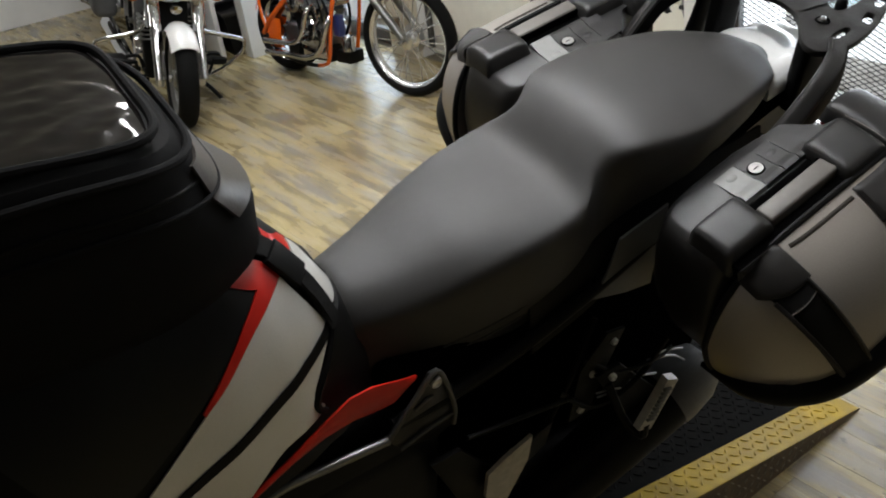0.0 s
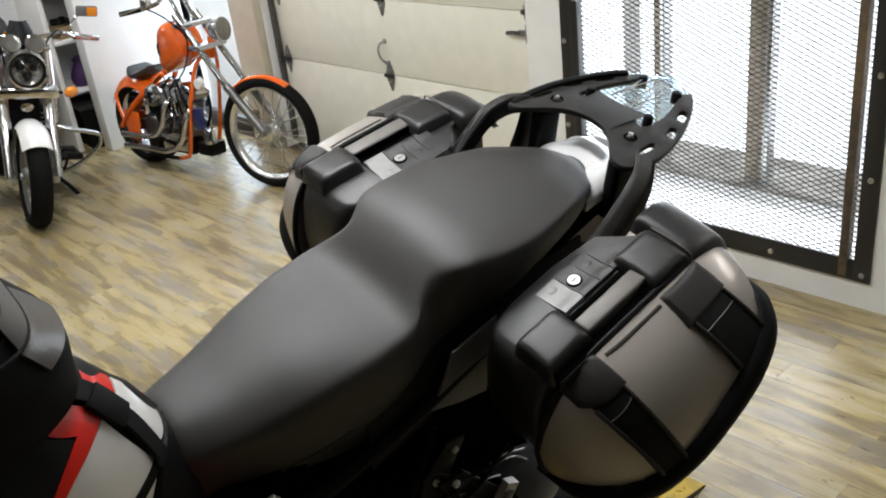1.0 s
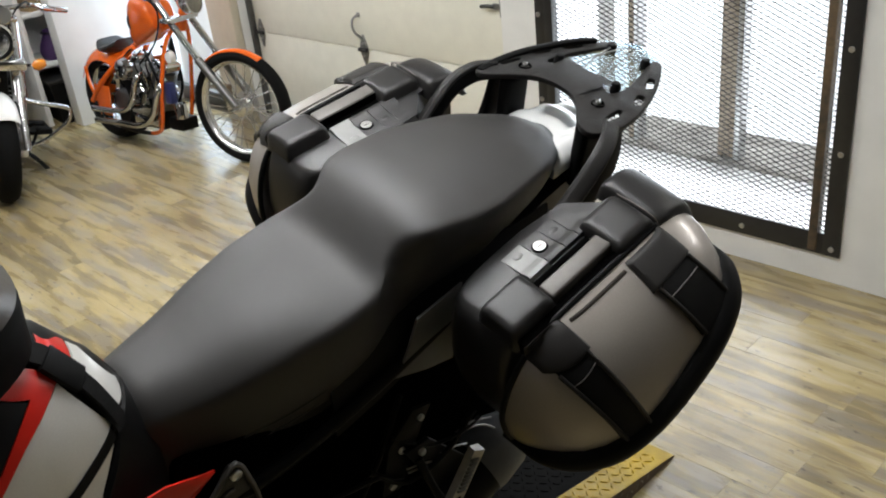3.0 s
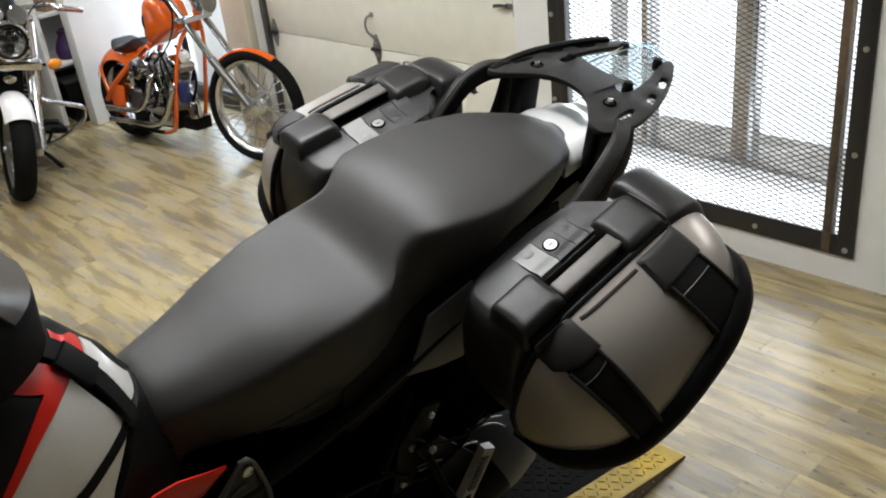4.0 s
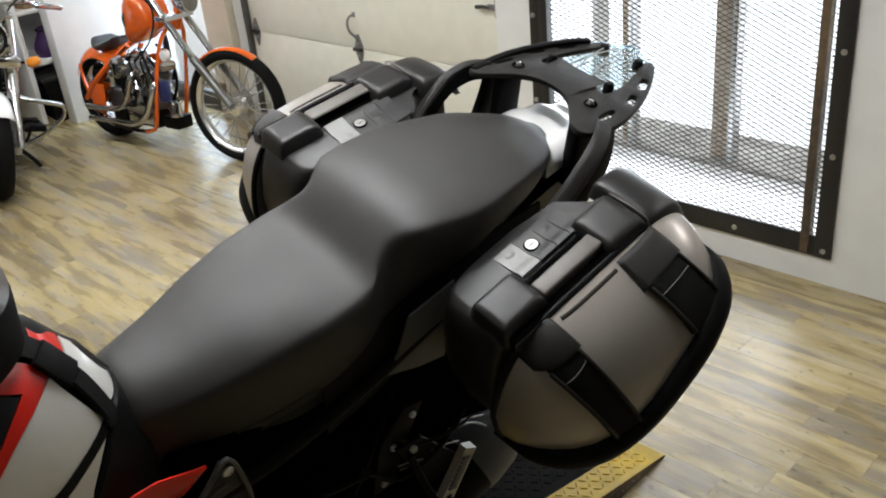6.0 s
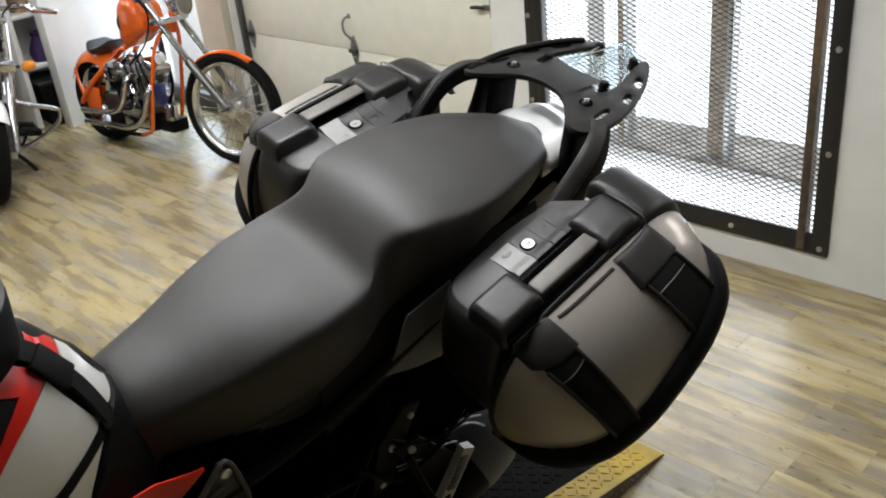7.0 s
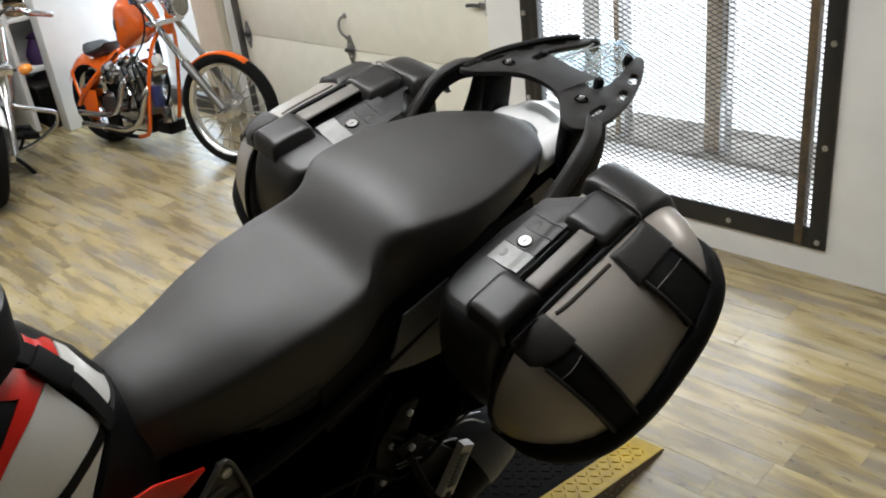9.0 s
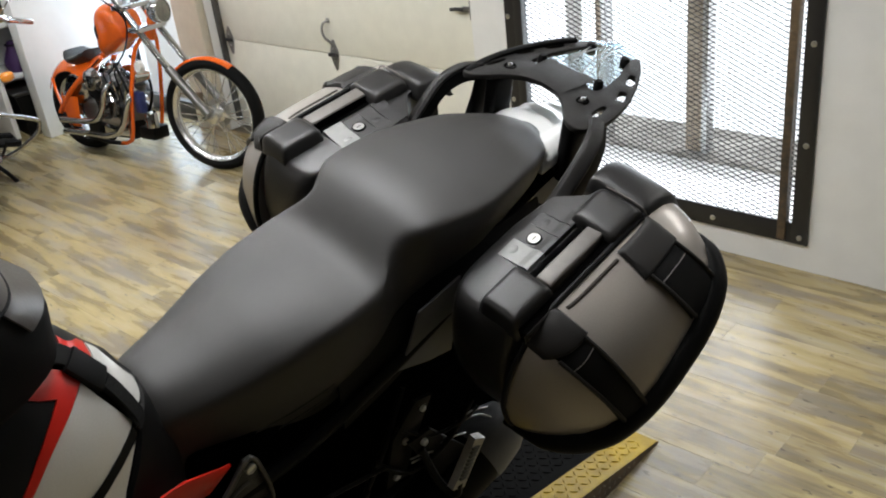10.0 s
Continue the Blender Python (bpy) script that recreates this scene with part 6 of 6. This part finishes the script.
        rows.append([(x, half * math.cos(a), 0.72 - 0.05 * math.sin(math.pi * min(1, 2 * t)) + 0.10 * max(0, t - 0.5) + 0.05 * math.sin(a)) for a in [2 * math.pi * k / 20 for k in range(20)]])
    part("saddle", loft(rows), LEATHER, c, "black leather saddle")
    eng = part("engine", block(-0.78, -0.34, -0.16, 0.16, 0.20, 0.62, 0.04, 3), DARK, c, "black engine block")
    for s in (1, -1):
        part("engine_cover", lathe([(0, 0.04), (0.08, 0.035), (0.10, 0.01), (0.10, -0.02)], Matrix.Translation((-0.52, s * 0.16, 0.34)) @ Matrix.Rotation(radians(-90 * s), 4, "X"), 26), CHROME, eng, "chrome engine cover")
        for k in range(6):
            part("cooling_fin", block(-0.46, -0.33, s * 0.10 - 0.08, s * 0.10 + 0.08, 0.44 + k * 0.026, 0.448 + k * 0.026, 0.002, 1), ALU, eng)
    part("radiator", block(-0.36, -0.30, -0.10, 0.10, 0.36, 0.68, 0.008), DARK, c, "black radiator")
    part("badge", lathe([(0, 0.004), (0.03, 0.003), (0.034, 0)], Matrix.Translation((-0.085, 0, 0.66)) @ Matrix.Rotation(radians(90), 4, "Y") @ Matrix.Diagonal((0.7, 1, 1, 1)), 22), CHROME, c, "oval chrome badge")
    part("frame", sweep([(-0.2, 0, 0.88), (-0.33, 0.0, 0.60), (-0.40, 0.0, 0.20), (-0.8, 0.0, 0.18), (-1.2, 0.0, 0.35), (-1.0, 0, 0.65), (-0.5, 0, 0.70)], 0.02, 10), DARK, c, "black frame tube")
    part("swingarm", sweep([(-0.95, 0.12, 0.34), (-1.55, 0.13, 0.32)], 0.03, 10, curve=False), DARK, c)
    part("kick_stand", sweep([(-0.45, 0.16, 0.18), (-0.38, 0.26, 0.10), (-0.34, 0.40, 0.005 - 0.40 * 0.23 + 0.01)], 0.013, 8), DARK, c, "black kick stand")
    part("stand_foot", block(-0.39, -0.29, 0.375, 0.435, -0.095, -0.07, 0.008), DARK, c, "black stand foot")
    return c


cruiser(pose(-5.035, 1.67, 0, -12.5, 0, -13), "white cruiser with chrome forks, engine guards and round headlamp", WHITELAC)
cruiser(pose(-7.25, 2.2, 0, -9, 0, -14), "black cruiser with chrome bars, parked behind a white one", BLACKLAC, False, False)


# ---- shelf against the partition ----
def storage_shelf():
    sh = thing("storage_shelf", pose(-6.32, 2.42, 0), "white open shelf unit holding workshop odds and ends", "shelf")
    for y in (0.0, 0.76):
        part("upright", block(-0.20, 0.20, y, y + 0.035, 0, 2.1, 0.004), WALL, sh, "white upright")
    for z in (0.42, 0.76, 1.10, 1.46, 2.08):
        part("shelf_board", block(-0.20, 0.20, 0.0352, 0.7598, z - 0.03, z, 0.004), WALL, sh, "white shelf board")
    part("back_board", block(-0.215, -0.201, 0.0, 0.795, 0, 2.1), WALL, sh)
    return sh


storage_shelf()


def shelf_items():
    b = thing("cardboard_box", pose(-6.25, 2.60, 0.76, 0, 0, 8), "brown cardboard box on the white shelf", "box")
    part("box_body", block(-0.10, 0.10, -0.09, 0.09, 0.0, 0.07, 0.004), CARD, b)
    part("box_lid", block(-0.103, 0.103, -0.093, 0.093, 0.05, 0.078, 0.003), CARD, b)
    k = thing("cable_coil", pose(-6.24, 2.60, 0.838), "black coiled cable lying on a cardboard box", "cable")
    part("coil", sweep([(0.06 * math.cos(a) + 0.004 * math.sin(3 * a), 0.06 * math.sin(a) - 0.02, 0.006 + 0.002 * a) for a in [0.35 * n for n in range(54)]], 0.005, 6), DARK, k)
    part("plug", block(-0.02, 0.02, -0.015, 0.015, 0.03, 0.055, 0.005), DARK, k)
    p = thing("purple_bag", pose(-6.22, 2.63, 0.42, 0, 0, 15), "dark purple cloth bag slumped on the shelf", "bag")
    rows = []
    for j in range(9):
        t = j / 8
        r = 0.085 * (1 - 0.45 * t * t) * (0.9 + 0.2 * math.sin(5 * t))
        rows.append([(r * math.cos(a) * (1 + 0.12 * math.sin(3 * a + t)), r * 0.9 * math.sin(a), 0.20 * t) for a in [2 * math.pi * n / 18 for n in range(18)]])
    part("cloth", loft(rows), PURPLE, p)
    part("tie", sweep([(0.052 * math.cos(a), 0.047 * math.sin(a), 0.178) for a in [2 * math.pi * n / 24 for n in range(24)]], 0.005, 6, closed=True), DARK, p, "dark cord")
    c = thing("plastic_crate", pose(-6.20, 2.64, 0.0, 0, 0, -6), "black plastic bin standing under the shelf", "bin")
    part("crate_body", loft([[(x * (0.13 + 0.03 * t), y * (0.12 + 0.03 * t), 0.30 * t) for x, y in ((-1, -1), (1, -1), (1, 1), (-1, 1))] for t in (0, 0.5, 1)]), DARK, c)
    part("crate_rim", block(-0.17, 0.17, -0.16, 0.16, 0.29, 0.315, 0.006), PLASTIC, c, "black rim")


shelf_items()
# ---- ceiling lamps, out of view, added to light the room ----
def tube_lamp(x, y, rz):
    f = thing("ceiling_lamp", pose(x, y, 2.75, 0, 0, rz), "unseen twin-tube ceiling lamp, added to light the room", "ceiling lamp", "ceiling lamps")
    part("housing", block(-0.62, 0.62, -0.075, 0.075, -0.06, -0.001, 0.006), WHITELAC, f, "white metal housing")
    for k in (-0.04, 0.04):
        part("tube", sweep([(-0.59, k, -0.078), (0.59, k, -0.078)], 0.013, 12, curve=False), LAMPGLOW, f, "glowing fluorescent tube")
    return f


for x, y, rz, power in LAMPS:
    tube_lamp(x, y, rz)
